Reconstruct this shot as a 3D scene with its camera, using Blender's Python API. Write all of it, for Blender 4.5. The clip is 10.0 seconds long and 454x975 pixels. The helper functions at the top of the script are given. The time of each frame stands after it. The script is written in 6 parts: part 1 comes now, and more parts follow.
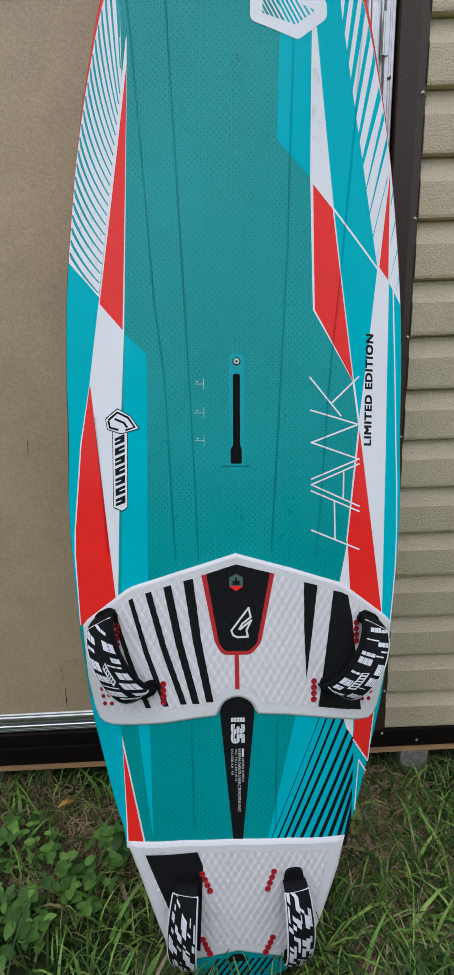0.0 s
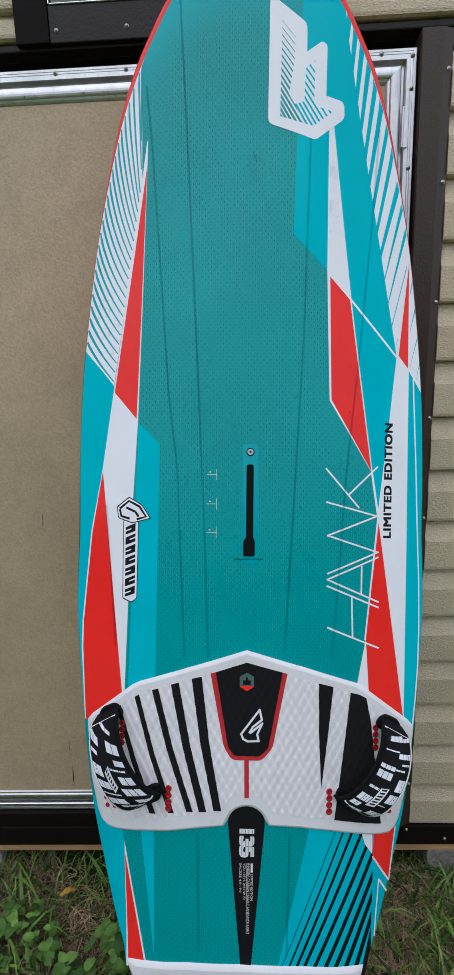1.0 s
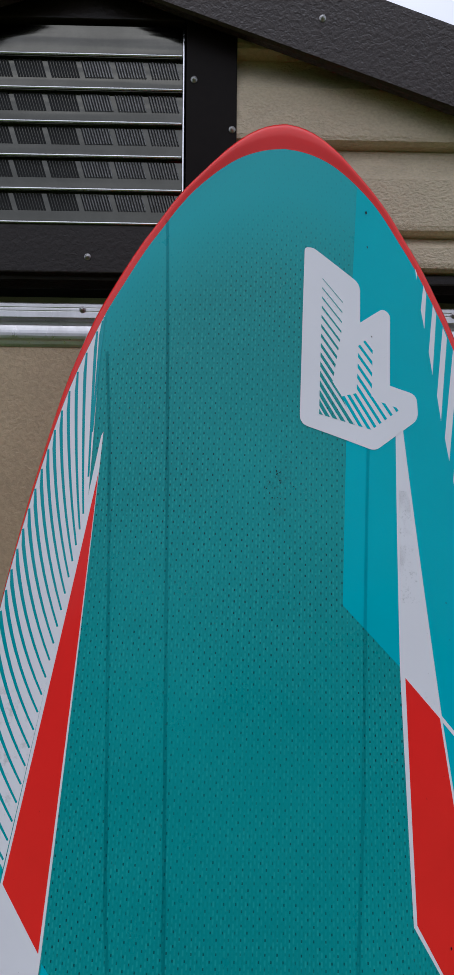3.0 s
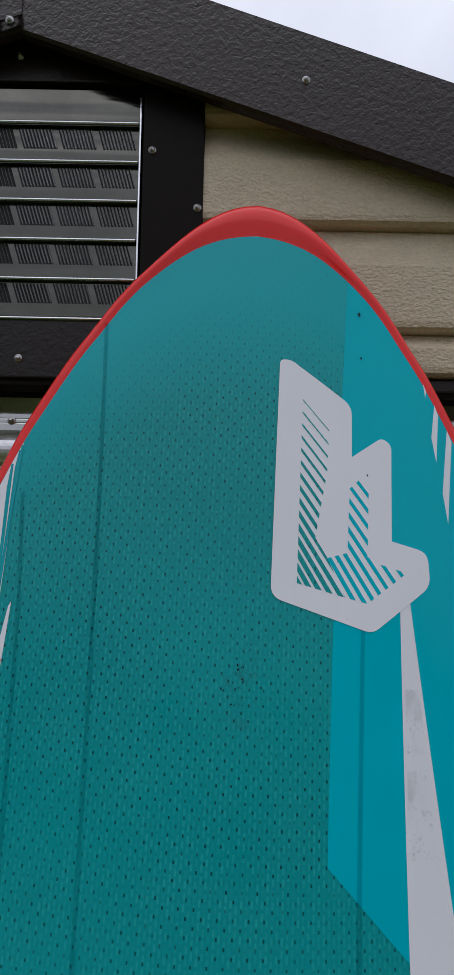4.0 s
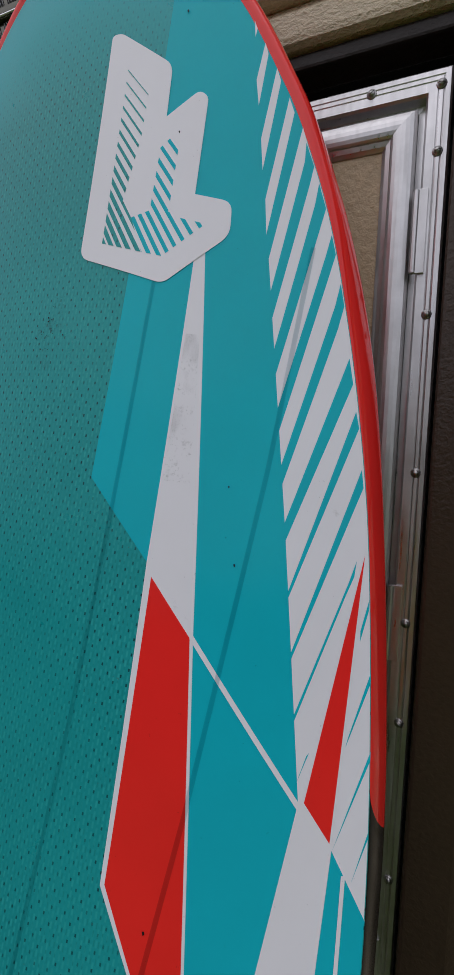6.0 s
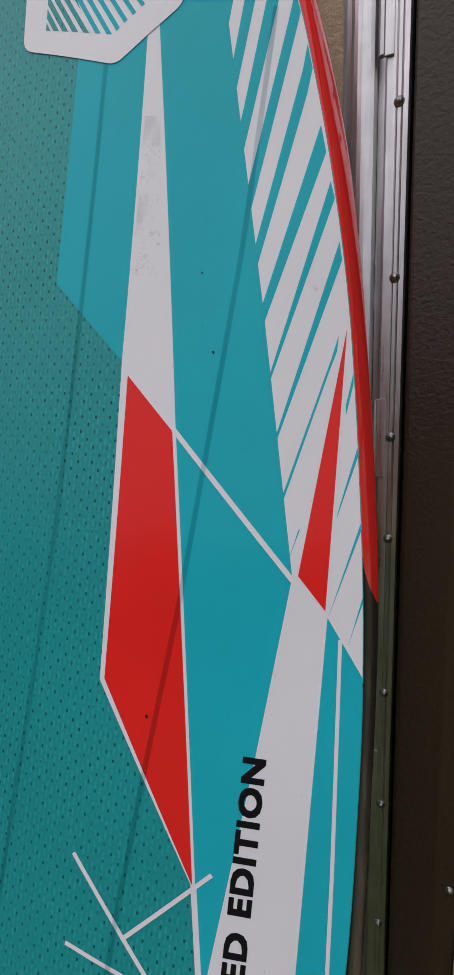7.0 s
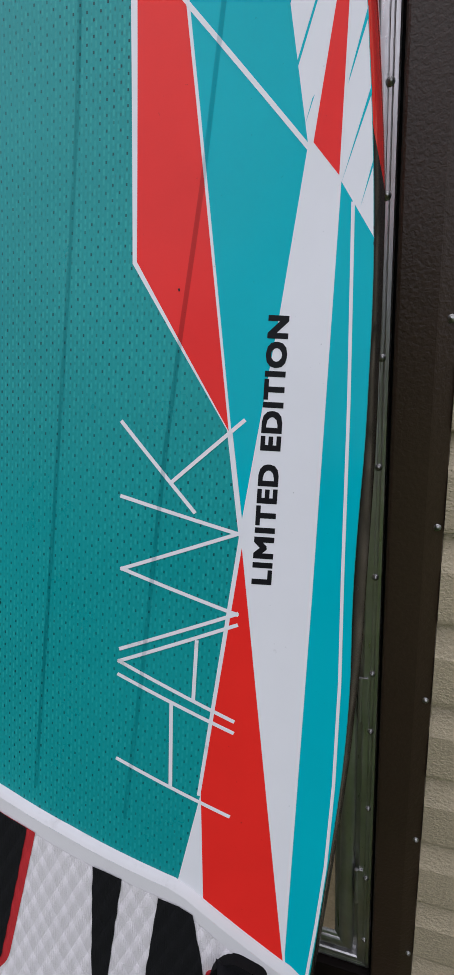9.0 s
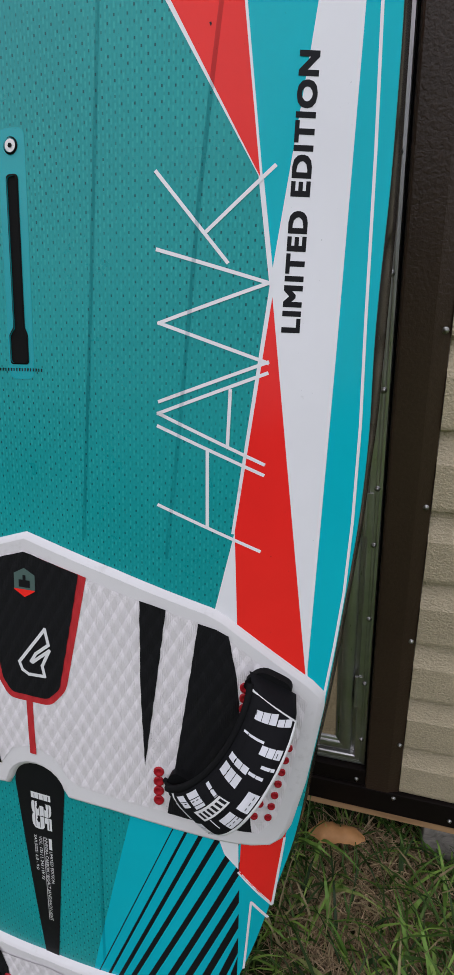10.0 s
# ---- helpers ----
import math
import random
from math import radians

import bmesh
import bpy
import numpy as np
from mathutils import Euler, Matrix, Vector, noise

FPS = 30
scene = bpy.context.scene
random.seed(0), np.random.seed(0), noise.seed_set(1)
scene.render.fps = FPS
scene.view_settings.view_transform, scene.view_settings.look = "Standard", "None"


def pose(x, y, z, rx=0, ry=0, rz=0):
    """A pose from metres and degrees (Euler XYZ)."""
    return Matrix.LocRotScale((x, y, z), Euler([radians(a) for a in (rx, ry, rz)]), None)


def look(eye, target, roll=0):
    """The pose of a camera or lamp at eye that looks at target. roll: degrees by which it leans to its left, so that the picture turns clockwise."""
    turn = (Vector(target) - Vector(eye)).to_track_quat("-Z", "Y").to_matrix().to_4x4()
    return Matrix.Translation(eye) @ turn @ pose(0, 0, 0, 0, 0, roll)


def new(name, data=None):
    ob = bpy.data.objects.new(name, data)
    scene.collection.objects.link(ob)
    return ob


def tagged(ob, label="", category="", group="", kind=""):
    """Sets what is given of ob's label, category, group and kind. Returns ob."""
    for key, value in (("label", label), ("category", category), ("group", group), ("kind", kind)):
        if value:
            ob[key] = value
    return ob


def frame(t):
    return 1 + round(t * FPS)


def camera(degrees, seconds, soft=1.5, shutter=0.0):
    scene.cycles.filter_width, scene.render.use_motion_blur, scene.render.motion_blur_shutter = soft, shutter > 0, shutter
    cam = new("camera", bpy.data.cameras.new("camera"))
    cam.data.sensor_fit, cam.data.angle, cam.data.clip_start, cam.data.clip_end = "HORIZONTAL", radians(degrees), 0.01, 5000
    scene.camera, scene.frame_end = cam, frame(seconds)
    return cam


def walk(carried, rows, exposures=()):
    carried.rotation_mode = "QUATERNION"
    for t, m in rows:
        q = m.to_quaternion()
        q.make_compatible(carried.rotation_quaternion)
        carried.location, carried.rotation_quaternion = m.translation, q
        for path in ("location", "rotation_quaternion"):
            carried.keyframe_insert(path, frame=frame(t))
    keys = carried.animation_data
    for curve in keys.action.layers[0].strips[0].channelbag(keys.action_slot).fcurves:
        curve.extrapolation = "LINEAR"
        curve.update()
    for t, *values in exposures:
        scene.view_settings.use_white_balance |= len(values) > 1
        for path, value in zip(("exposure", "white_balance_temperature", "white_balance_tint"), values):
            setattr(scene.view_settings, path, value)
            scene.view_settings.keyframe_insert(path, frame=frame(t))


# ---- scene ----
cam = camera(49.4, 10.0)
PATH = [
    (0, (-0.0345, -1.2986, 1.3766), (-0.0253, 0.6225, 0.8207), -2.02),
    (0.2, (-0.0407, -1.3020, 1.4011), (-0.0430, 0.6257, 0.8682), -2.01),
    (0.5, (-0.0419, -1.2991, 1.4299), (-0.0739, 0.6394, 0.9389), -1.94),
    (0.8, (-0.0289, -1.2752, 1.4620), (-0.0911, 0.6722, 1.0108), -1.86),
    (1, (-0.0066, -1.2394, 1.4869), (-0.0939, 0.7123, 1.0588), -1.80),
    (1.2, (0.0264, -1.2017, 1.5258), (-0.0845, 0.7539, 1.1220), -1.69),
    (1.5, (0.0403, -1.1500, 1.5859), (-0.0679, 0.8145, 1.2265), -1.71),
    (1.8, (0.0111, -1.0670, 1.6383), (-0.0821, 0.9063, 1.3260), -1.40),
    (2, (-0.0184, -1.0209, 1.6817), (-0.1059, 0.9583, 1.4075), -1.25),
    (2.2, (-0.0629, -0.9647, 1.7474), (-0.1158, 1.0206, 1.5114), -1.02),
    (2.5, (-0.0785, -0.8925, 1.7973), (-0.0870, 1.1017, 1.6461), -0.29),
    (2.8, (-0.0628, -0.7976, 1.8544), (-0.0444, 1.2009, 1.7778), 0.32),
    (3, (-0.0491, -0.7319, 1.9114), (-0.0204, 1.2676, 1.8746), 0.59),
    (3.2, (-0.0386, -0.6654, 1.9844), (0.0186, 1.3337, 1.9680), 0.84),
    (4.3, (0.0228, -0.5800, 2.0603), (-0.0237, 1.4168, 2.1623), 2.03),
    (4.5, (0.0341, -0.5938, 2.0402), (-0.0366, 1.4026, 2.1365), 2.83),
    (4.8, (0.0779, -0.6023, 1.9805), (-0.0232, 1.3926, 2.0799), 3.83),
    (5, (0.1308, -0.5963, 1.9404), (-0.1134, 1.3885, 1.9729), 3.67),
    (5.2, (0.1948, -0.5837, 1.8859), (-0.1956, 1.3778, 1.9007), 4.02),
    (5.5, (0.3065, -0.5578, 1.8454), (-0.3445, 1.3324, 1.7863), 4.58),
    (5.8, (0.3846, -0.5249, 1.8152), (-0.4481, 1.2893, 1.6909), 3.14),
    (6, (0.3964, -0.5272, 1.7949), (-0.4178, 1.2933, 1.6441), 2.22),
    (6.2, (0.4042, -0.5218, 1.7566), (-0.4224, 1.2915, 1.5862), 1.27),
    (7.3, (0.3971, -0.5304, 1.6148), (-0.3203, 1.3050, 1.2735), -1.91),
    (7.5, (0.4071, -0.5297, 1.5898), (-0.3322, 1.2923, 1.2240), -2.61),
    (7.8, (0.4135, -0.5312, 1.5632), (-0.3147, 1.2884, 1.1649), -3.08),
    (8, (0.4117, -0.5366, 1.5405), (-0.3020, 1.2835, 1.1190), -3.26),
    (8.2, (0.4122, -0.5492, 1.5153), (-0.2989, 1.2673, 1.0739), -3.48),
    (8.5, (0.4067, -0.5808, 1.4718), (-0.2711, 1.2380, 0.9894), -3.46),
    (8.8, (0.3873, -0.6182, 1.4090), (-0.2613, 1.1958, 0.8718), -3.44),
    (9, (0.3839, -0.6446, 1.3722), (-0.2511, 1.1611, 0.7924), -3.55),
    (9.2, (0.3925, -0.6624, 1.3396), (-0.2653, 1.1211, 0.7180), -3.99),
    (9.5, (0.3945, -0.6859, 1.2923), (-0.2785, 1.0690, 0.6087), -4.26),
    (9.8, (0.3842, -0.7214, 1.2539), (-0.2559, 1.0156, 0.4970), -4.28),
    (10, (0.3643, -0.7528, 1.2195), (-0.2146, 0.9810, 0.4078), -4.07),
]

EXPOSURES = [(0.0, 0.11, 6000, 9), (1.0, 0.10, 5920, 9), (2.5, -0.20, 5950, 13), (3.2, -0.44, 5950, 15), (4.5, -0.54, 6200, 14), (5.5, -0.50, 6300, 15), (6.2, -0.43, 6450, 16), (7.5, -0.22, 6650, 19), (9.0, -0.05, 6200, 14), (10.0, 0.04, 6350, 14)]
walk(cam, [(t, look(eye, target, roll)) for t, eye, target, roll in PATH], EXPOSURES)

# ---- light: a bright overcast sky ----
world = bpy.data.worlds.new("overcast_sky")
scene.world = world
world.use_nodes = True
wn, wl = world.node_tree.nodes, world.node_tree.links
sky = wn.new("ShaderNodeTexSky")
sky.sky_type, sky.sun_disc = "NISHITA", False
sky.sun_elevation, sky.sun_rotation = radians(58), radians(200)
cloud = wn.new("ShaderNodeTexNoise")
cloud.inputs["Scale"].default_value = 2.2
cloud.inputs["Detail"].default_value = 5
cramp = wn.new("ShaderNodeValToRGB")
cramp.color_ramp.elements[0].position, cramp.color_ramp.elements[1].position = 0.3, 0.75
cramp.color_ramp.elements[0].color = (7.3, 7.55, 8.1, 1)
cramp.color_ramp.elements[1].color = (10.8, 11.0, 11.4, 1)
wmix = wn.new("ShaderNodeMixRGB")
wmix.inputs[0].default_value = 0.88
wl.new(cloud.outputs["Fac"], cramp.inputs[0])
wl.new(sky.outputs[0], wmix.inputs[1])
wl.new(cramp.outputs[0], wmix.inputs[2])
# an overcast sky is brightest overhead and dims towards the horizon
up = wn.new("ShaderNodeSeparateXYZ")
wl.new(wn.new("ShaderNodeTexCoord").outputs["Generated"], up.inputs[0])
rise = wn.new("ShaderNodeMapRange")
rise.inputs["To Min"].default_value, rise.inputs["To Max"].default_value = 0.66, 1.36
wl.new(up.outputs[2], rise.inputs["Value"])
wdim = wn.new("ShaderNodeMixRGB")
wdim.blend_type, wdim.inputs[0].default_value = "MULTIPLY", 1.0
wl.new(wmix.outputs[0], wdim.inputs[1])
wl.new(rise.outputs[0], wdim.inputs[2])
wl.new(wdim.outputs[0], wn["Background"].inputs["Color"])
wn["Background"].inputs["Strength"].default_value = 0.122
sun_data = bpy.data.lights.new("sun", "SUN")
sun_data.energy, sun_data.angle, sun_data.color = 0.5, radians(70), (1.0, 0.97, 0.92)
sun = new("sun", sun_data)
sun.matrix_world = look((-1.0, -2.6, 4.6), (0, 0, 0))


# ---- materials ----
class Mat:
    """A node material with a few shorthand calls."""

    def __init__(self, name, rough=0.5, metal=0.0, spec=0.5, coat=0.0):
        self.m = bpy.data.materials.new(name)
        self.m.use_nodes = True
        self.n, self.l = self.m.node_tree.nodes, self.m.node_tree.links
        self.b = self.n["Principled BSDF"]
        self.b.inputs["Roughness"].default_value = rough
        self.b.inputs["Metallic"].default_value = metal
        self.b.inputs["Specular IOR Level"].default_value = spec
        self.b.inputs["Coat Weight"].default_value = coat
        self.b.inputs["Coat Roughness"].default_value = 0.06
        self.tc = self.n.new("ShaderNodeTexCoord").outputs["Object"]

    def math(self, op, a, b=0.0, c=0.0):
        nd = self.n.new("ShaderNodeMath")
        nd.operation = op
        for i, v in enumerate((a, b, c)):
            if isinstance(v, (int, float)):
                nd.inputs[i].default_value = v
            else:
                self.l.new(v, nd.inputs[i])
        return nd.outputs[0]

    def noise(self, scale, detail=4, rough=0.55, stretch=None, dist=0.0):
        nd = self.n.new("ShaderNodeTexNoise")
        nd.inputs["Scale"].default_value = scale
        nd.inputs["Detail"].default_value = detail
        nd.inputs["Roughness"].default_value = rough
        nd.inputs["Distortion"].default_value = dist
        src = self.tc
        if stretch:
            mp = self.n.new("ShaderNodeMapping")
            mp.inputs["Scale"].default_value = stretch
            self.l.new(src, mp.inputs["Vector"])
            src = mp.outputs[0]
        self.l.new(src, nd.inputs["Vector"])
        return nd.outputs["Fac"]

    def ramp(self, fac, *stops):
        nd = self.n.new("ShaderNodeValToRGB")
        el = nd.color_ramp.elements
        while len(el) < len(stops):
            el.new(0.5)
        for e, (p, c) in zip(el, stops):
            e.position = p
            e.color = (*c, 1) if len(c) == 3 else c
        self.l.new(fac, nd.inputs[0])
        return nd.outputs[0]

    def mix(self, fac, a, b, mode="MIX"):
        nd = self.n.new("ShaderNodeMixRGB")
        nd.blend_type = mode
        for i, v in enumerate((fac, a, b)):
            if isinstance(v, (int, float)):
                nd.inputs[i].default_value = v
            elif isinstance(v, tuple):
                nd.inputs[i].default_value = (*v, 1)
            else:
                self.l.new(v, nd.inputs[i])
        return nd.outputs[0]

    def color(self, v):
        if isinstance(v, tuple):
            self.b.inputs["Base Color"].default_value = (*v, 1)
        else:
            self.l.new(v, self.b.inputs["Base Color"])
        return self

    def rough(self, v):
        self.l.new(v, self.b.inputs["Roughness"])
        return self

    def bump(self, height, strength=0.3, dist=0.002):
        nd = self.n.new("ShaderNodeBump")
        nd.inputs["Strength"].default_value = strength
        nd.inputs["Distance"].default_value = dist
        self.l.new(height, nd.inputs["Height"])
        self.l.new(nd.outputs[0], self.b.inputs["Normal"])
        return self

    def xyz(self):
        nd = self.n.new("ShaderNodeSeparateXYZ")
        self.l.new(self.tc, nd.inputs[0])
        return nd.outputs


def paint(name, rgb, vary=0.06, rough=0.28, scuff=None, spec=0.21):
    """Glossy board paint: slight blotches, faint scratches, optional grey scuffs."""
    k = Mat(name, rough=rough, spec=spec)
    lo = tuple(c * (1 - vary) for c in rgb)
    hi = tuple(min(1, c * (1 + vary)) for c in rgb)
    col = k.ramp(k.noise(7, 5), (0.3, lo), (0.7, hi))
    if scuff:
        spots = k.ramp(k.math("MULTIPLY", k.noise(60, 6, 0.7), k.noise(5, 3)), (0.36, (0, 0, 0)), (0.46, (0.5, 0.5, 0.5)))
        col = k.mix(spots, col, scuff)
    specks = k.ramp(k.noise(260, 2), (0.74, (0, 0, 0)), (0.8, (0.6, 0.6, 0.6)))
    col = k.mix(specks, col, tuple(c * 0.5 for c in rgb))
    k.color(col)
    k.rough(k.ramp(k.noise(18, 5, 0.65), (0.3, (rough * 0.75,) * 3), (0.75, (rough * 1.5,) * 3)))
    return k.m


def weave_paint():
    """Teal deck over a stitched weave: staggered dark pinholes with paler stitches between them."""
    k = Mat("deck_weave_teal", rough=0.28, spec=0.24)
    x, y, z = k.xyz()
    wob = k.noise(9, 3)
    gx = k.math("ADD", k.math("MULTIPLY", x, 1 / 0.0126), k.math("MULTIPLY", wob, 0.12))
    gy = k.math("ADD", k.math("MULTIPLY", y, 1 / 0.0064), k.math("MULTIPLY", wob, 0.15))
    row = k.math("FLOOR", gy)
    odd = k.math("MULTIPLY", k.math("FLOORED_MODULO", row, 2.0), 0.5)
    fx = k.math("SUBTRACT", k.math("FRACT", k.math("ADD", gx, odd)), 0.5)
    fy = k.math("SUBTRACT", k.math("FRACT", gy), 0.5)
    ax, ay = k.math("ABSOLUTE", fx), k.math("ABSOLUTE", fy)
    cell = k.n.new("ShaderNodeCombineXYZ")
    k.l.new(k.math("FLOOR", k.math("ADD", gx, odd)), cell.inputs[0])
    k.l.new(row, cell.inputs[1])
    rndm = k.n.new("ShaderNodeTexWhiteNoise")
    k.l.new(cell.outputs[0], rndm.inputs["Vector"])
    rv = rndm.outputs["Value"]
    hole = k.math("MULTIPLY", k.math("LESS_THAN", ax, 0.061), k.math("LESS_THAN", ay, 0.195))
    hole = k.math("MULTIPLY", hole, k.ramp(rv, (0.0, (0.5,) * 3), (0.6, (1, 1, 1))))
    f3 = k.math("ABSOLUTE", k.math("SUBTRACT", k.math("FRACT", k.math("MULTIPLY", k.math("ADD", k.math("ADD", gx, odd), 0.1667), 3.0)), 0.5))
    stitch = k.math("MULTIPLY", k.math("GREATER_THAN", f3, 0.37), k.math("LESS_THAN", ay, 0.38))
    stitch = k.math("MULTIPLY", stitch, k.ramp(rv, (0.0, (1, 1, 1)), (0.9, (0.3,) * 3)))
    fade = k.ramp(k.noise(3.5, 4), (0.30, (0.5,) * 3), (0.60, (1, 1, 1)))
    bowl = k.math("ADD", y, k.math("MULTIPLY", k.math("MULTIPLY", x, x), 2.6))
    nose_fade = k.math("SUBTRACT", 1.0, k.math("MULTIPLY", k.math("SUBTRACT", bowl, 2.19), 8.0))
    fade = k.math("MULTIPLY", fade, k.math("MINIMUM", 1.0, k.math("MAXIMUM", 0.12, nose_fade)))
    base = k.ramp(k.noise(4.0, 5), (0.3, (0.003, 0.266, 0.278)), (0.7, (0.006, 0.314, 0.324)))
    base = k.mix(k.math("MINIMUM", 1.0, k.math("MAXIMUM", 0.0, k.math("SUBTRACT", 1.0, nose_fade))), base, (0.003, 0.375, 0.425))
    col = k.mix(k.math("MULTIPLY", stitch, k.math("MULTIPLY", fade, 0.36)), base, (0.004, 0.150, 0.155))
    # pale upright stitches, staggered from column to column, some of them faint
    g3 = k.math("MULTIPLY", k.math("ADD", gx, 0.1667), 3.0)
    tuft = k.n.new("ShaderNodeTexWhiteNoise")
    spot = k.n.new("ShaderNodeCombineXYZ")
    k.l.new(k.math("FLOOR", g3), spot.inputs[0])
    col_shift = k.math("MULTIPLY", k.math("FLOORED_MODULO", k.math("FLOOR", g3), 2.0), 0.5)
    long_row = k.math("ADD", k.math("MULTIPLY", gy, 0.8), col_shift)
    k.l.new(k.math("FLOOR", long_row), spot.inputs[1])
    k.l.new(spot.outputs[0], tuft.inputs["Vector"])
    along = k.math("ABSOLUTE", k.math("SUBTRACT", k.math("FRACT", long_row), 0.5))
    across = k.math("ABSOLUTE", k.math("SUBTRACT", k.math("FRACT", g3), 0.5))
    pale = k.math("MULTIPLY", k.ramp(across, (0.12, (1, 1, 1)), (0.27, (0,) * 3)), k.ramp(along, (0.26, (1, 1, 1)), (0.42, (0,) * 3)))
    pale = k.math("MULTIPLY", pale, k.ramp(tuft.outputs["Value"], (0.1, (0.3,) * 3), (0.95, (1, 1, 1))))
    col = k.mix(k.math("MULTIPLY", pale, k.math("MULTIPLY", fade, 0.66)), col, (0.028, 0.41, 0.40))
    col = k.mix(k.math("MULTIPLY", hole, k.math("MULTIPLY", fade, 0.92)), col, (0.002, 0.040, 0.050))
    specks = k.ramp(k.noise(210, 2), (0.73, (0, 0, 0)), (0.8, (0.6, 0.6, 0.6)))
    col = k.mix(specks, col, (0.05, 0.13, 0.13))
    k.color(col)
    hgt = k.math("SUBTRACT", k.math("MULTIPLY", stitch, 0.6), hole)
    k.bump(k.math("ADD", hgt, k.math("MULTIPLY", k.noise(500, 2), 0.4)), 0.16, 0.0004)
    k.rough(k.ramp(k.noise(14, 5, 0.6), (0.3, (0.25,) * 3), (0.75, (0.42,) * 3)))
    return k.m


M_WEAVE = weave_paint()
M_CYAN = paint("smooth_cyan_paint", (0.002, 0.445, 0.545), 0.05, 0.15, None, 0.13)
M_TRACK = paint("smooth_teal_paint", (0.003, 0.330, 0.375), 0.05, 0.18, None, 0.28)
M_WHITE = paint("board_white_paint", (0.81, 0.795, 0.835), 0.03, 0.18, (0.38, 0.37, 0.36), 0.35)
M_RED = paint("board_red_paint", (0.86, 0.025, 0.020), 0.06, 0.16, None, 0.22)
M_REDRAIL = paint("rail_red_paint", (0.84, 0.022, 0.018), 0.06, 0.07, None, 0.36)
M_BLACKRAIL = paint("rail_black_paint", (0.010, 0.010, 0.011), 0.2, 0.2, None, 0.25)
M_BLACKPRINT = paint("black_print", (0.009, 0.009, 0.011), 0.1, 0.4, None, 0.12)
M_HULL = paint("hull_paint", (0.70, 0.70, 0.71), 0.05, 0.3)


def seam_mat():
    """A thin darker stain in the lacquer: tints what lies under it."""
    k = Mat("seam_stain", rough=0.3)
    film = k.n.new("ShaderNodeBsdfTransparent")
    k.l.new(k.ramp(k.noise(5, 4, 0.6, (1, 0.5, 1)), (0.30, (0.88, 0.91, 0.92)), (0.68, (0.66, 0.74, 0.76))), film.inputs["Color"])
    k.l.new(film.outputs[0], k.n["Material Output"].inputs["Surface"])
    return k.m


M_SEAM = seam_mat()


def scuff_mat():
    """Dark specks rubbed into the paint; the rest of the patch is clear."""
    k = Mat("scuff_specks", rough=0.6)
    k.color((0.06, 0.06, 0.06))
    spots = k.math("MULTIPLY", k.ramp(k.noise(320, 3, 0.6), (0.54, (0,) * 3), (0.66, (0.40,) * 3)), k.ramp(k.noise(45, 4), (0.44, (0,) * 3), (0.70, (1, 1, 1))))
    spots = k.math("ADD", spots, k.ramp(k.noise(38, 5, 0.6, (1, 0.5, 1)), (0.50, (0,) * 3), (0.75, (0.20,) * 3)))
    k.l.new(spots, k.b.inputs["Alpha"])
    return k.m


M_SCUFF = scuff_mat()


def grime_mat():
    """Grey foot dirt: soft smears along the foam with dark specks; the rest of the patch is clear."""
    k = Mat("foot_grime", rough=0.9, spec=0.1)
    k.color((0.11, 0.10, 0.09))
    smear = k.ramp(k.noise(38, 6, 0.7, (1.0, 0.45, 1.0), 0.8), (0.54, (0,) * 3), (0.85, (0.40,) * 3))
    specks = k.ramp(k.noise(420, 2), (0.66, (0,) * 3), (0.72, (0.7,) * 3))
    area = k.ramp(k.noise(16, 3), (0.40, (0,) * 3), (0.62, (1, 1, 1)))
    k.l.new(k.math("MULTIPLY", area, k.math("ADD", smear, k.math("MULTIPLY", specks, 0.6))), k.b.inputs["Alpha"])
    return k.m


M_GRIME = grime_mat()


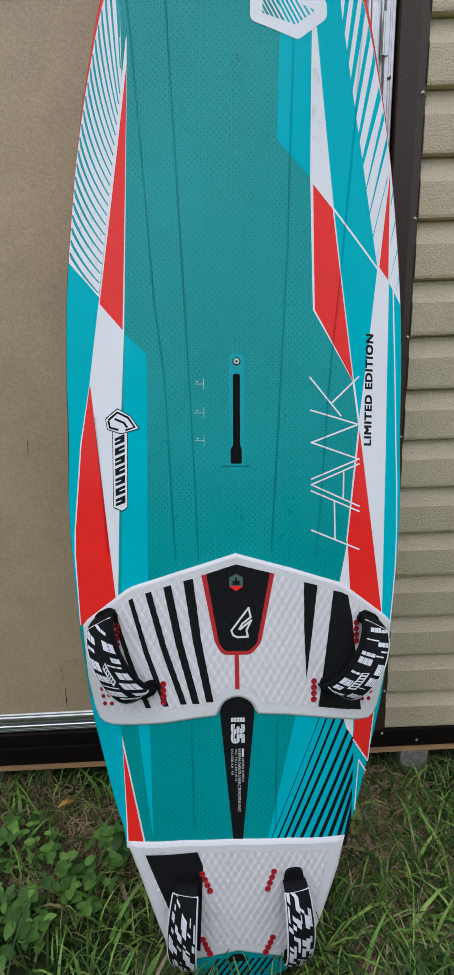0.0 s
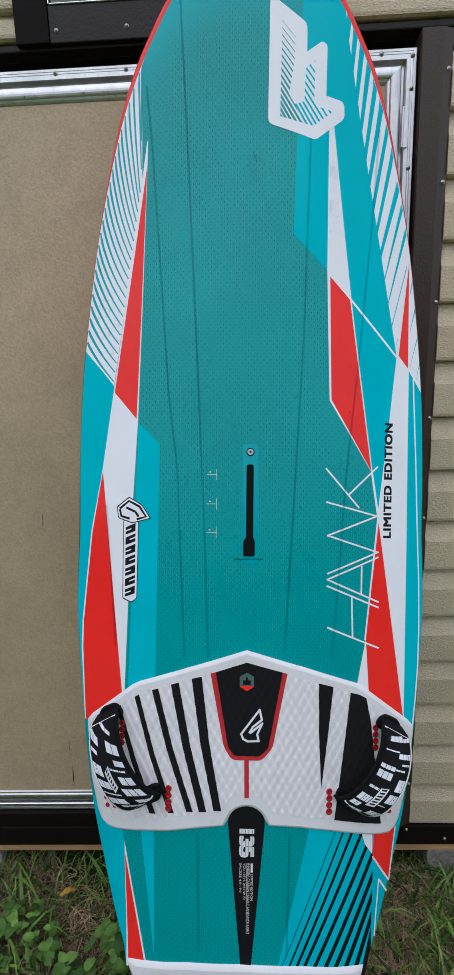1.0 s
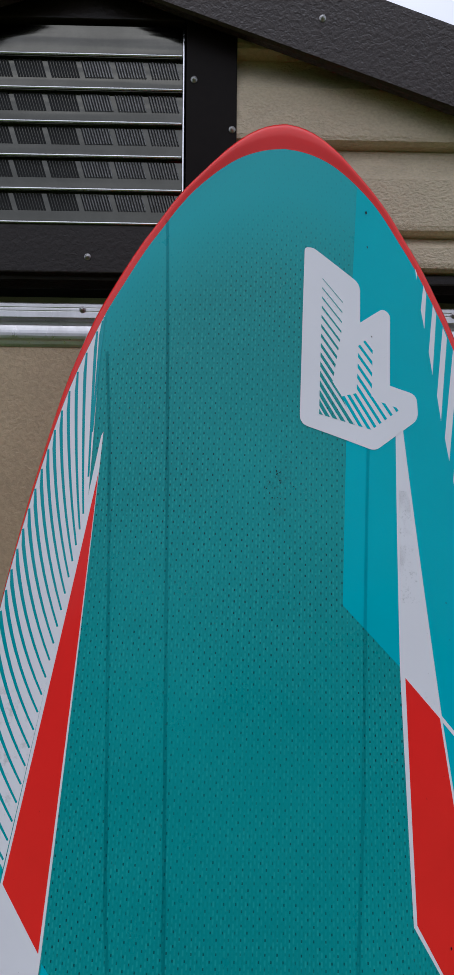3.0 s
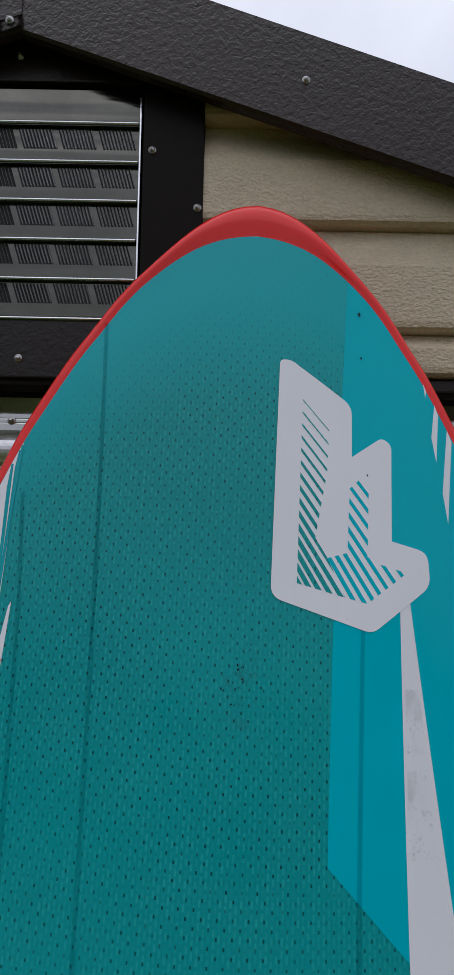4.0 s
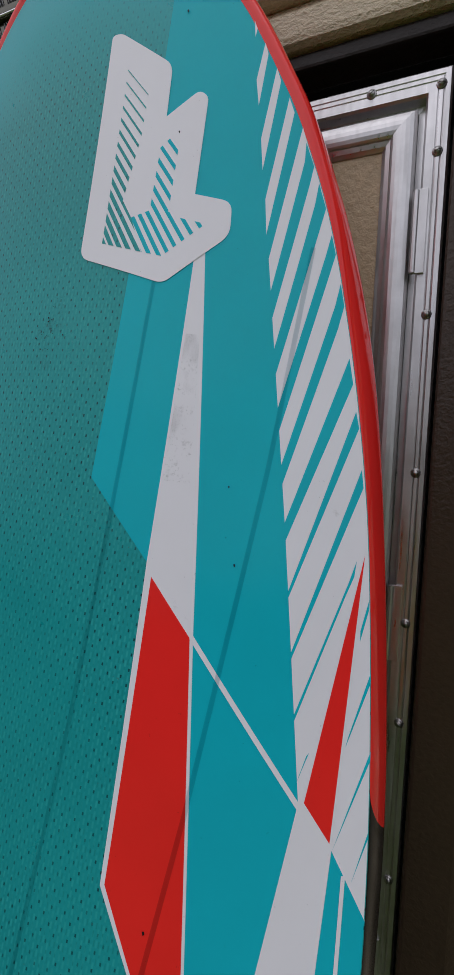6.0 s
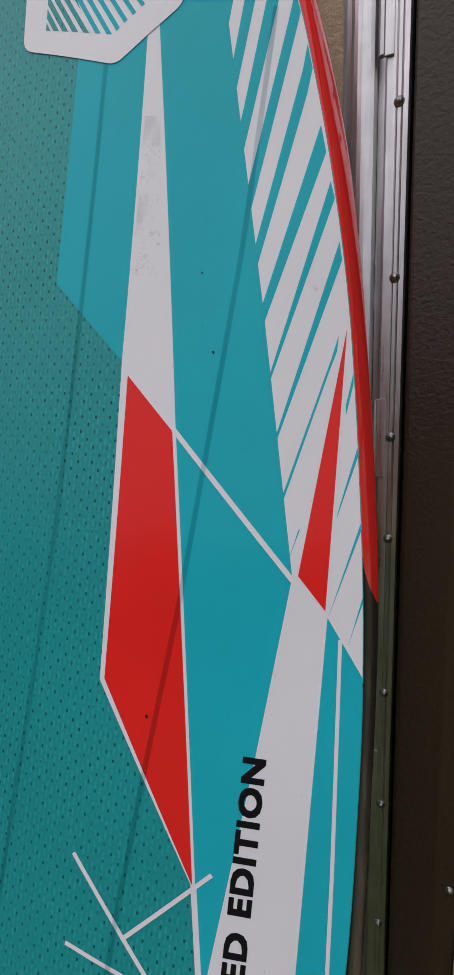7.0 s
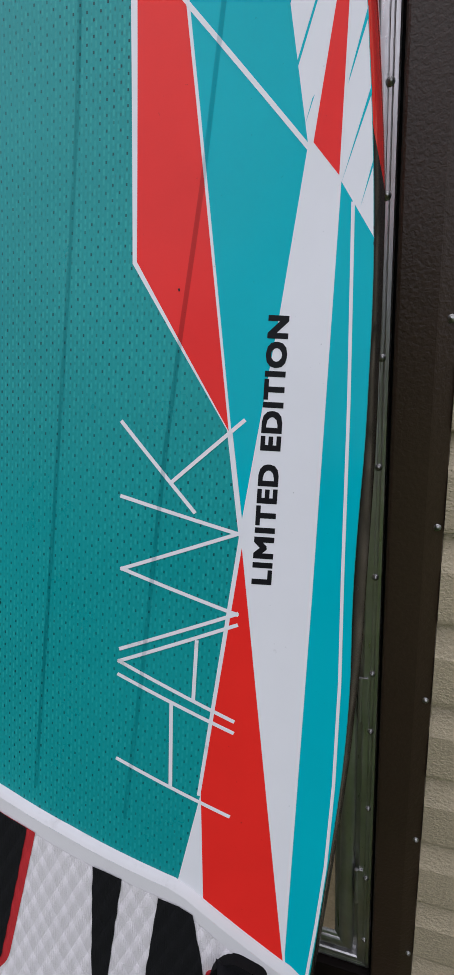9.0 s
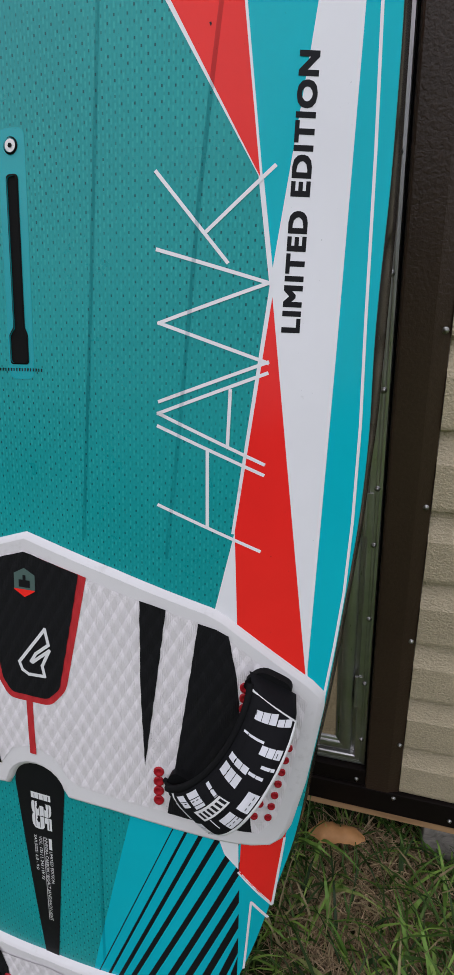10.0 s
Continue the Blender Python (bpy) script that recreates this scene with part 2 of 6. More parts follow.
def foam(name, rgb, dirt=True, pattern=True, spec=0.2, depth=0.95):
    """EVA traction foam with a raised diamond relief and foot dirt."""
    k = Mat(name, rough=0.85, spec=spec)
    x, y, z = k.xyz()
    gx = k.math("MULTIPLY", x, 1 / 0.0168)
    gy = k.math("MULTIPLY", y, 1 / 0.030)
    # overlapping scales: two slanted sawtooth ramps with soft steps
    a = k.math("FRACT", k.math("ADD", gy, gx))
    b = k.math("FRACT", k.math("SUBTRACT", gy, gx))
    soft = [k.math("MULTIPLY", q, k.math("MINIMUM", 1.0, k.math("MULTIPLY", k.math("SUBTRACT", 1.0, q), 2.4))) for q in (a, b)]
    relief = k.math("ADD", soft[0], soft[1])
    rib = k.math("ABSOLUTE", k.math("SUBTRACT", k.math("FRACT", k.math("MULTIPLY", x, 1 / 0.0021)), 0.5))
    relief = k.math("ADD", relief, k.math("MULTIPLY", rib, 0.26))
    hgt = relief if pattern else k.math("MULTIPLY", k.math("ABSOLUTE", k.math("SUBTRACT", k.math("FRACT", k.math("MULTIPLY", k.math("ADD", x, y), 300)), 0.5)), 0.3)
    hgt = k.math("ADD", hgt, k.math("MULTIPLY", k.noise(700, 2), 0.25))
    k.bump(hgt, depth if pattern else 0.2, 0.0020 if pattern else 0.0008)
    col = k.ramp(k.noise(9, 4), (0.3, tuple(c * 0.94 for c in rgb)), (0.7, rgb))
    if dirt:
        d = k.ramp(k.math("MULTIPLY", k.noise(11, 6, 0.7), k.noise(70, 4, 0.7)), (0.30, (0, 0, 0)), (0.5, (0.4, 0.4, 0.4)))
        col = k.mix(d, col, (0.33, 0.31, 0.28))
    k.color(col)
    return k.m


M_FOAMW = foam("white_foam", (0.76, 0.715, 0.74))
M_FOAMRIM = foam("white_foam_rim", (0.71, 0.685, 0.70), pattern=False)
M_FOAMB = foam("black_foam", (0.0060, 0.0060, 0.0072), False, True, 0.20, 0.85)
M_FOAMR = foam("red_foam", (0.50, 0.030, 0.035), False, True, 0.12, 0.6)


def fabric(name, rgb, scale=900):
    k = Mat(name, rough=0.8, spec=0.12)
    k.color(k.ramp(k.noise(30, 4), (0.3, tuple(c * 0.8 for c in rgb)), (0.7, rgb)))
    k.bump(k.noise(scale, 2), 0.3, 0.0008)
    return k.m


M_NEO = fabric("black_neoprene", (0.0055, 0.0055, 0.0062))
M_STRAP = fabric("black_strap_fabric", (0.0065, 0.0065, 0.008), 1400)
M_PRINT = fabric("white_strap_print", (0.66, 0.66, 0.70), 1400)
M_PIPING = fabric("white_piping", (0.68, 0.68, 0.68), 1400)
M_PLUG = paint("red_plastic_plug", (0.34, 0.010, 0.018), 0.2, 0.3)


def embossed(name, rgb, scale, strength, rough=0.5, dist=0.0015, stretch=None, spec=0.4, swirl=1.2):
    """Embossed sheet metal or vinyl: leathery relief, blotches and dust."""
    k = Mat(name, rough=rough, spec=spec)
    base = k.ramp(k.noise(2.5, 6), (0.3, tuple(c * 0.86 for c in rgb)), (0.7, tuple(c * 1.06 for c in rgb)))
    dirt = k.ramp(k.noise(14, 7, 0.7), (0.5, (0, 0, 0)), (0.8, (0.35, 0.35, 0.35)))
    n1 = k.noise(scale, 3 if swirl > 0.5 else 1.5, 0.5, stretch, swirl)
    # relief hollows coloured darker, as shading that flat light leaves out
    grain = k.ramp(n1, (0.32, (0.89,) * 3), (0.66, (1.05,) * 3))
    k.color(k.mix(1.0, k.mix(dirt, base, tuple(c * 0.62 for c in rgb)), grain, "MULTIPLY"))
    n2 = k.noise(scale * 3.1, 2, 0.5, stretch)
    k.bump(k.math("ADD", n1, k.math("MULTIPLY", n2, 0.35)), strength, dist)
    return k.m


M_TAN = embossed("tan_panel", (0.490, 0.370, 0.235), 180, 0.75, 0.5, 0.0015, None, 0.4, 0.4)
M_SIDING = embossed("beige_siding", (0.565, 0.468, 0.325), 240, 1.0, 0.40, 0.0022, (0.8, 1, 1.2), 0.42, 0.35)
M_FASCIA = embossed("black_embossed_fascia", (0.027, 0.0165, 0.0125), 170, 0.9, 0.22, 0.0017, None, 0.28, 0.4)
M_BLACK = embossed("black_metal_trim", (0.0165, 0.0115, 0.0095), 150, 0.6, 0.38, 0.0014, None, 0.24, 0.5)
M_BROWN = embossed("dark_brown_post", (0.046, 0.0280, 0.0185), 190, 0.5, 0.30, 0.0012, None, 0.34, 0.4)
M_SMOOTH = embossed("smooth_dark_trim", (0.0095, 0.0070, 0.0062), 60, 0.12, 0.45, 0.001, None, 0.06)
# near-black, standing for the shade in gaps and slits
M_SHADE = embossed("recess_shade", (0.008, 0.008, 0.008), 40, 0.2, 0.7)


def metal(name, rgb, rough, grain=(1, 1, 1), scale=220, metallic=1.0, dents=0.0):
    """Bare metal with fine scratches; dents: how strongly the sheet waves."""
    k = Mat(name, rough=rough, metal=metallic)
    k.color(k.ramp(k.noise(16, 6, 0.7), (0.25, tuple(c * 0.72 for c in rgb)), (0.7, rgb)))
    k.rough(k.ramp(k.noise(scale, 3, 0.6, grain), (0.3, (rough * 0.7,) * 3), (0.7, (rough * 1.35,) * 3)))
    if dents:
        k.bump(k.noise(40, 1.5, 0.5, (0.05, 1, 1.0)), dents, 0.006)
    return k.m


M_ALU = metal("aluminium_frame", (0.66, 0.65, 0.655), 0.38, (1, 1, 0.05), 220, 1.0)
M_SCREW = metal("steel_screw", (0.50, 0.49, 0.48), 0.35)
M_LIP = metal("polished_lip", (0.80, 0.80, 0.82), 0.22, (0.05, 1, 1))
M_LITSLIT = metal("dull_slit_metal", (0.34, 0.34, 0.33), 0.4)
M_LOUVRE = metal("louvre_metal", (0.150, 0.146, 0.125), 0.14, (0.05, 1, 1), 220, 1.0, 0.30)


def wood_mat():
    k = Mat("raw_timber", rough=0.8)
    g = k.noise(30, 5, 0.6, (0.12, 1, 1), 1.0)
    k.color(k.ramp(g, (0.3, (0.30, 0.165, 0.075)), (0.6, (0.47, 0.275, 0.135)), (0.8, (0.52, 0.33, 0.18))))
    k.bump(g, 0.4, 0.002)
    return k.m


def grey_wood_mat():
    k = Mat("weathered_timber", rough=0.9)
    g = k.noise(26, 5, 0.6, (1, 0.2, 1), 2.0)
    k.color(k.ramp(g, (0.3, (0.10, 0.09, 0.08)), (0.7, (0.30, 0.27, 0.24))))
    k.bump(g, 0.5, 0.002)
    return k.m


M_WOOD, M_GREYWOOD = wood_mat(), grey_wood_mat()


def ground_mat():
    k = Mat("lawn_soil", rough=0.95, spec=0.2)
    # soil and green near the shed, darkened as shade under the grass
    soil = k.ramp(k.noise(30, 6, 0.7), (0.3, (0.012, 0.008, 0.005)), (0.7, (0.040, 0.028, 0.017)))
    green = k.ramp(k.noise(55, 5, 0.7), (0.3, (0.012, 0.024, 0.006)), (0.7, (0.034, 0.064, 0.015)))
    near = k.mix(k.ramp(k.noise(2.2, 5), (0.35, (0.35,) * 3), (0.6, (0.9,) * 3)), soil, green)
    # beyond the soil strip the lawn is coloured brighter, as in open light
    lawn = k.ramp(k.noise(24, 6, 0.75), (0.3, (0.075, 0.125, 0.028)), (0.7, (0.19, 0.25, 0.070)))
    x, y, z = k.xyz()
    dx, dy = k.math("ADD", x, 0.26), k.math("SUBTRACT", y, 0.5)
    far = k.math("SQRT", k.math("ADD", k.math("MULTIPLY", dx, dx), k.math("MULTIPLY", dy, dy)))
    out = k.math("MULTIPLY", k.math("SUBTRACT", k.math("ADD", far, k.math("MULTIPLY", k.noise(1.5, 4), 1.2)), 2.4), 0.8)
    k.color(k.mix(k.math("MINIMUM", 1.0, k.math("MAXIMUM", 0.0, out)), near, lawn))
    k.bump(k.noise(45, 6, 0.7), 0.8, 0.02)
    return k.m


def leaf_mat(name, stops, trans=0.25):
    k = Mat(name, rough=0.55, spec=0.35)
    geo = k.n.new("ShaderNodeNewGeometry")
    col = k.ramp(geo.outputs["Random Per Island"], *stops)
    col = k.mix(k.ramp(k.noise(60, 3), (0.3, (0,) * 3), (0.8, (0.5,) * 3)), col, tuple(c * 0.55 for c in stops[0][1]))
    k.color(col)
    k.b.inputs["Subsurface Weight"].default_value = 0.0
    tr = k.n.new("ShaderNodeBsdfTranslucent")
    k.l.new(col, tr.inputs["Color"])
    mx = k.n.new("ShaderNodeMixShader")
    mx.inputs[0].default_value = trans
    k.l.new(k.b.outputs[0], mx.inputs[1])
    k.l.new(tr.outputs[0], mx.inputs[2])
    k.l.new(mx.outputs[0], k.n["Material Output"].inputs["Surface"])
    return k.m


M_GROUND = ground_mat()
M_GRASS = leaf_mat("grass_blade", ((0.0, (0.016, 0.042, 0.007)), (0.50, (0.066, 0.142, 0.020)), (0.88, (0.30, 0.47, 0.080)), (0.93, (0.42, 0.35, 0.18)), (1.0, (0.30, 0.22, 0.12))))
M_WEED = leaf_mat("weed_leaf", ((0.0, (0.024, 0.068, 0.011)), (0.5, (0.090, 0.200, 0.034)), (1.0, (0.235, 0.42, 0.080))))
M_DEAD = leaf_mat("dead_leaf", ((0.0, (0.56, 0.27, 0.10)), (1.0, (0.66, 0.34, 0.15))), 0.15)


# ---- mesh helpers ----
def part(name, bm, material, parent, label="", smooth=False):
    me = bpy.data.meshes.new(name)
    bm.normal_update()
    bm.to_mesh(me)
    bm.free()
    me.materials.append(material)
    if smooth:
        for p in me.polygons:
            p.use_smooth = True
    ob = new(name, me)
    if parent is not None:
        ob.parent = parent
    if label:
        ob["label"] = label
    return ob


def shared(name, me, parent, m):
    ob = new(name, me)
    ob.parent = parent
    ob.matrix_basis = m
    return ob


def box_bm(x0, x1, y0, y1, z0, z1, bevel=0.0, seg=2, bm=None):
    bm = bm or bmesh.new()
    r = bmesh.ops.create_cube(bm, size=1.0)
    for v in r["verts"]:
        v.co = Vector(((x0 + x1) / 2 + v.co.x * (x1 - x0), (y0 + y1) / 2 + v.co.y * (y1 - y0), (z0 + z1) / 2 + v.co.z * (z1 - z0)))
    if bevel:
        edges = list({e for v in r["verts"] for e in v.link_edges})
        bmesh.ops.bevel(bm, geom=edges, offset=bevel, segments=seg, affect="EDGES", profile=0.6)
    return bm


def prism_bm(profile, axis_from, axis_to, to3):
    """A solid with the given 2D profile, run from one station to another; to3(a, b, s) gives the place."""
    bm = bmesh.new()
    ends = [[bm.verts.new(to3(a, b, s)) for a, b in profile] for s in (axis_from, axis_to)]
    n = len(profile)
    for i in range(n):
        bm.faces.new((ends[0][i], ends[0][(i + 1) % n], ends[1][(i + 1) % n], ends[1][i]))
    bm.faces.new(ends[0][::-1])
    bm.faces.new(ends[1])
    bmesh.ops.recalc_face_normals(bm, faces=bm.faces)
    return bm


def empty(name, label, category, m=None, group="", kind=""):
    ob = new(name)
    if m is not None:
        ob.matrix_world = m
    return tagged(ob, label, category, group, kind)


# ---- the ground ----
def smoothstep(a, b, x):
    t = min(1, max(0, (x - a) / (b - a)))
    return t * t * (3 - 2 * t)


def ground_height(x, y):
    return 0.012 * noise.noise(Vector((x * 2.1, y * 2.1, 0))) + 0.006 * noise.noise(Vector((x * 9, y * 9, 3)))


bm = bmesh.new()
xs = [-60, -25, -10, -5, -3] + [-2 + 0.08 * i for i in range(51)] + [3, 5, 10, 25, 60]
ys = [-60, -25, -10, -5, -3.4] + [-2.4 + 0.08 * i for i in range(31)] + [1, 2, 3, 5, 10, 25, 60]
gv = [[bm.verts.new((x, y, ground_height(x, y) - 0.012)) for x in xs] for y in ys]
for j in range(len(ys) - 1):
    for i in range(len(xs) - 1):
        bm.faces.new((gv[j][i], gv[j][i + 1], gv[j + 1][i + 1], gv[j + 1][i]))
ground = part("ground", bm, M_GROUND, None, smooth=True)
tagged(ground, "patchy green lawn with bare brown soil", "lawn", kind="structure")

# ---- unseen leafy bushes added behind the lawn to darken reflections ----
def hedge_mat():
    k = Mat("hedge_foliage", rough=0.7, spec=0.2)
    leaf = k.noise(9, 7, 0.75)
    k.color(k.mix(k.ramp(k.noise(0.9, 4), (0.35, (0,) * 3), (0.65, (1, 1, 1))), k.ramp(leaf, (0.35, (0.020, 0.040, 0.012)), (0.7, (0.130, 0.190, 0.055))), k.ramp(leaf, (0.35, (0.030, 0.042, 0.015)), (0.7, (0.160, 0.190, 0.065)))))
    k.bump(leaf, 1.0, 0.12)
    return k.m


bm = bmesh.new()
hedge_rows = []
for i in range(121):
    ang = math.pi * (1.0 + i / 120)
    col_ = []
    # kept low on the east so the post's facet reflects sky
    east = smoothstep(radians(35), radians(48), ang - 1.5 * math.pi)
    top_z = 2.9 - 1.5 * east + (1 - 0.7 * east) * 0.9 * noise.noise(Vector((i * 0.11, 0, 5))) + (1 - 0.7 * east) * 0.6 * noise.noise(Vector((i * 0.6, 2, 5)))
    for j in range(15):
        f = j / 14
        rad = 9.5 + 0.5 * noise.noise(Vector((i * 0.35, j * 0.7, 9))) + 1.1 * max(0, f - 0.75) ** 1.2
        col_.append(bm.verts.new((-0.26 + rad * 1.15 * math.cos(ang), rad * math.sin(ang), -0.1 + top_z * f)))
    hedge_rows.append(col_)
for a, b in zip(hedge_rows, hedge_rows[1:]):
    for j in range(14):
        bm.faces.new((a[j], b[j], b[j + 1], a[j + 1]))
tagged(part("backdrop", bm, hedge_mat(), None, smooth=True), "unseen leafy bushes added round the lawn for reflections", "trees", kind="structure")

# ---- the shed ----
CX = -0.26  # middle of the gable
HALF = 1.36  # half the shed's width
SLOPE = 0.334
DEPTH = 2.2


def roof_under(x):
    return 2.6343 - SLOPE * abs(x - CX)


def screw_mesh():
    bm = bmesh.new()
    bmesh.ops.create_cone(bm, cap_ends=True, segments=10, radius1=0.0052, radius2=0.0046, depth=0.0012)
    for v in bm.verts:
        v.co.z += 0.0006
    top = bmesh.ops.create_uvsphere(bm, u_segments=8, v_segments=5, radius=0.0038)
    for v in top["verts"]:
        v.co.z = max(0, v.co.z) * 0.75 + 0.001
    slot = bmesh.ops.create_cube(bm, size=1)
    for v in slot["verts"]:
        v.co = Vector((v.co.x * 0.0052, v.co.y * 0.0011, v.co.z * 0.0012 + 0.0036))
    me = bpy.data.meshes.new("screw")
    bm.to_mesh(me)
    bm.free()
    me.materials.append(M_SCREW)
    for p in me.polygons:
        p.use_smooth = True
    return me


SCREW = screw_mesh()


def screw(parent, x, y, z):
    shared("screw", SCREW, parent, pose(x, y, z, 90, (x * 931 + z * 517) % 180, 0))


# backing behind everything on the front, black as the shade in its gaps
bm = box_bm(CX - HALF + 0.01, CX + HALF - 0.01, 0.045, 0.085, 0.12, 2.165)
wall_front = part("wall_front", bm, M_SHADE, None)
tagged(wall_front, "backing of a garden shed front, black for shade in its gaps", "wall", kind="structure")
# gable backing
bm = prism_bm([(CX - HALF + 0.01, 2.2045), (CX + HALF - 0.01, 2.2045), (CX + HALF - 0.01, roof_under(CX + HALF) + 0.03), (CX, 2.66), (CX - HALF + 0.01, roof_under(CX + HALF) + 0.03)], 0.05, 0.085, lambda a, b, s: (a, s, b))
gable_back = part("wall_gable", bm, M_SHADE, None)
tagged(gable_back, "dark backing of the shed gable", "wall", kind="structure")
# side and back walls
for nm, x0, x1, y0, y1 in (("wall_west", CX - HALF, CX - HALF + 0.04, 0.087, DEPTH), ("wall_east", CX + HALF - 0.04, CX + HALF, 0.087, DEPTH), ("wall_north", CX - HALF + 0.042, CX + HALF - 0.042, DEPTH - 0.04, DEPTH)):
    tagged(part(nm, box_bm(x0, x1, y0, y1, 0.12, 2.17), M_SIDING, None), "beige embossed metal shed wall", "wall", kind="structure")
tagged(part("floor", box_bm(CX - HALF + 0.05, CX + HALF - 0.05, 0.09, DEPTH - 0.05, 0.10, 0.14), M_WOOD, None), "plain timber shed floor", "floor", kind="structure")


def siding(parent, x0, x1, z_lines, z_top, clip=None):
    """Lap siding: each course stands proud at its foot and slopes back above."""
    for i, z in enumerate(z_lines):
        zt = z_lines[i + 1] if i + 1 < len(z_lines) else z_top
        p = zt - z
        prof = [(0.0, 0.03), (0.0, 0.0025), (0.0035, -0.004), (0.010, -0.0055), (p * 0.60, -0.0045), (p * 0.66, -0.001), (p * 0.90, 0.0115), (p - 0.002, 0.0125), (p, 0.014), (p, 0.03)]
        pr = [(a + z, b + 0.004) for a, b in prof]
        bm = prism_bm(pr, x0, x1, lambda a, b, s: (s, b, a))
        if clip:
            for co, no in clip:
                bmesh.ops.bisect_plane(bm, geom=bm.verts[:] + bm.edges[:] + bm.faces[:], plane_co=co, plane_no=no, clear_outer=True)
        if len(bm.faces):
            part("siding_board", bm, M_SIDING, parent)
        else:
            bm.free()


wall_right = empty("wall_siding", "beige embossed lap siding on the shed front", "siding", kind="structure")
lines = [0.178 + 0.1335 * i for i in range(15)]
siding(wall_right, 0.449, CX + HALF - 0.05, lines, 2.162)
siding(wall_right, CX - HALF + 0.05, 2 * CX - 0.449, lines, 2.162)
wall_gab = empty("wall_gable_siding", "beige embossed lap siding under the shed gable", "siding", kind="structure")
glines = [2.222, 2.277, 2.4065, 2.536]
nrm = Vector((SLOPE, 0, 1)).normalized()
siding(wall_gab, -0.034, CX + HALF - 0.05, glines, 2.75, [((CX, 0, 2.69), nrm)])
nrm2 = Vector((-SLOPE, 0, 1)).normalized()
siding(wall_gab, CX - HALF + 0.05, 2 * CX + 0.034, glines, 2.75, [((CX, 0, 2.69), nrm2)])

# posts beside the door and at the corners
SCREW_Z = [0.320, 0.586, 0.855, 1.123, 1.378, 1.648, 1.901, 2.12]
for sx in (1, -1):
    # a channel post: a broad face, and a canted facet along the siding
    side = [(0.3795, 0.044), (0.3795, -0.003), (0.3815, -0.0055), (0.384, -0.006), (0.4255, -0.006), (0.4275, -0.0054), (0.4480, 0.0022), (0.4495, 0.005), (0.4495, 0.044)]
    side = [(q if sx > 0 else 2 * CX - q, y) for q, y in side]
    post = part("trim_post", prism_bm(side, 0.118, 2.195, lambda q, y, s: (q, y, s)), M_BROWN, None)
    tagged(post, "black embossed metal post beside the shed door", "trim", group="shed door posts", kind="structure")
    for z in SCREW_Z:
        screw(post, 0.4405 if sx > 0 else 2 * CX - 0.4405, -0.0012, z)
    x0, x1 = (CX + HALF - 0.052, CX + HALF + 0.004) if sx > 0 else (CX - HALF - 0.004, CX - HALF + 0.052)
    tagged(part("trim_corner", box_bm(x0, x1, -0.008, 0.05, 0.118, 2.17, 0.004), M_BLACK, None), "black embossed metal corner trim of the shed", "trim", kind="structure")

# head rail over the door and siding
head = part("trim_head", box_bm(CX - HALF, CX + HALF, 0.010, 0.048, 2.2035, 2.2195, 0.003), M_BLACK, None)
tagged(head, "black metal rail above the shed door", "trim", kind="structure")

# sill, timber runner, block
sill = part("trim_sill", box_bm(CX - HALF, CX + HALF, -0.008, 0.044, 0.111, 0.176, 0.003), M_SMOOTH, None)
tagged(sill, "black metal sill along the foot of the shed", "trim", kind="structure")
sill_up = part("trim_sill_upper", box_bm(2 * CX - 0.399, 0.399, -0.002, 0.044, 0.178, 0.222, 0.003), M_SMOOTH, None)
tagged(sill_up, "black metal threshold under the shed door", "trim", kind="structure")
FOOT_FALL = 0.0140
for x in (-1.1, -0.82, -0.35, 0.0, 0.552, 0.9):
    screw(sill, x, -0.008, 0.133 + FOOT_FALL * (x - 0.40))
screw(sill, 0.439, -0.008, 0.166)
screw(sill_up, 0.361, -0.002, 0.193)
runner = part("timber_runner", box_bm(CX - HALF, CX + HALF, -0.002, 0.09, 0.084, 0.1095, 0.002), M_WOOD, None)
tagged(runner, "raw timber edge under the shed sill", "board", kind="structure")
for x in (0.553, -0.852, -0.3):
    bl = part("timber_block", box_bm(x - 0.045, x + 0.045, 0.0, 0.35, -0.04, 0.083, 0.004), M_GREYWOOD, None)
    tagged(bl, "weathered grey timber block under the shed", "timber", group="blocks under the shed")

def settle(ob, z_below):
    """The shed's foot falls a little towards the west: lowers the verts under a height."""
    for v in ob.data.vertices:
        if v.co.z < z_below:
            v.co.z += FOOT_FALL * (v.co.x - 0.40)


for ob in (sill, sill_up, runner):
    settle(ob, 9)

# ---- the door ----
door = empty("door_1", "closed tan panelled shed door in an aluminium frame", "door", kind="structure")
DL, DR = 2 * CX - 0.376, 0.376
DB, DT = 0.224, 2.170
part("door_panel", box_bm(DL + 0.062, DR - 0.062, 0.020, 0.040, DB + 0.062, DT - 0.0625), M_TAN, door, "tan pebbled panel with dents")
settle(door.children[0], 0.5)


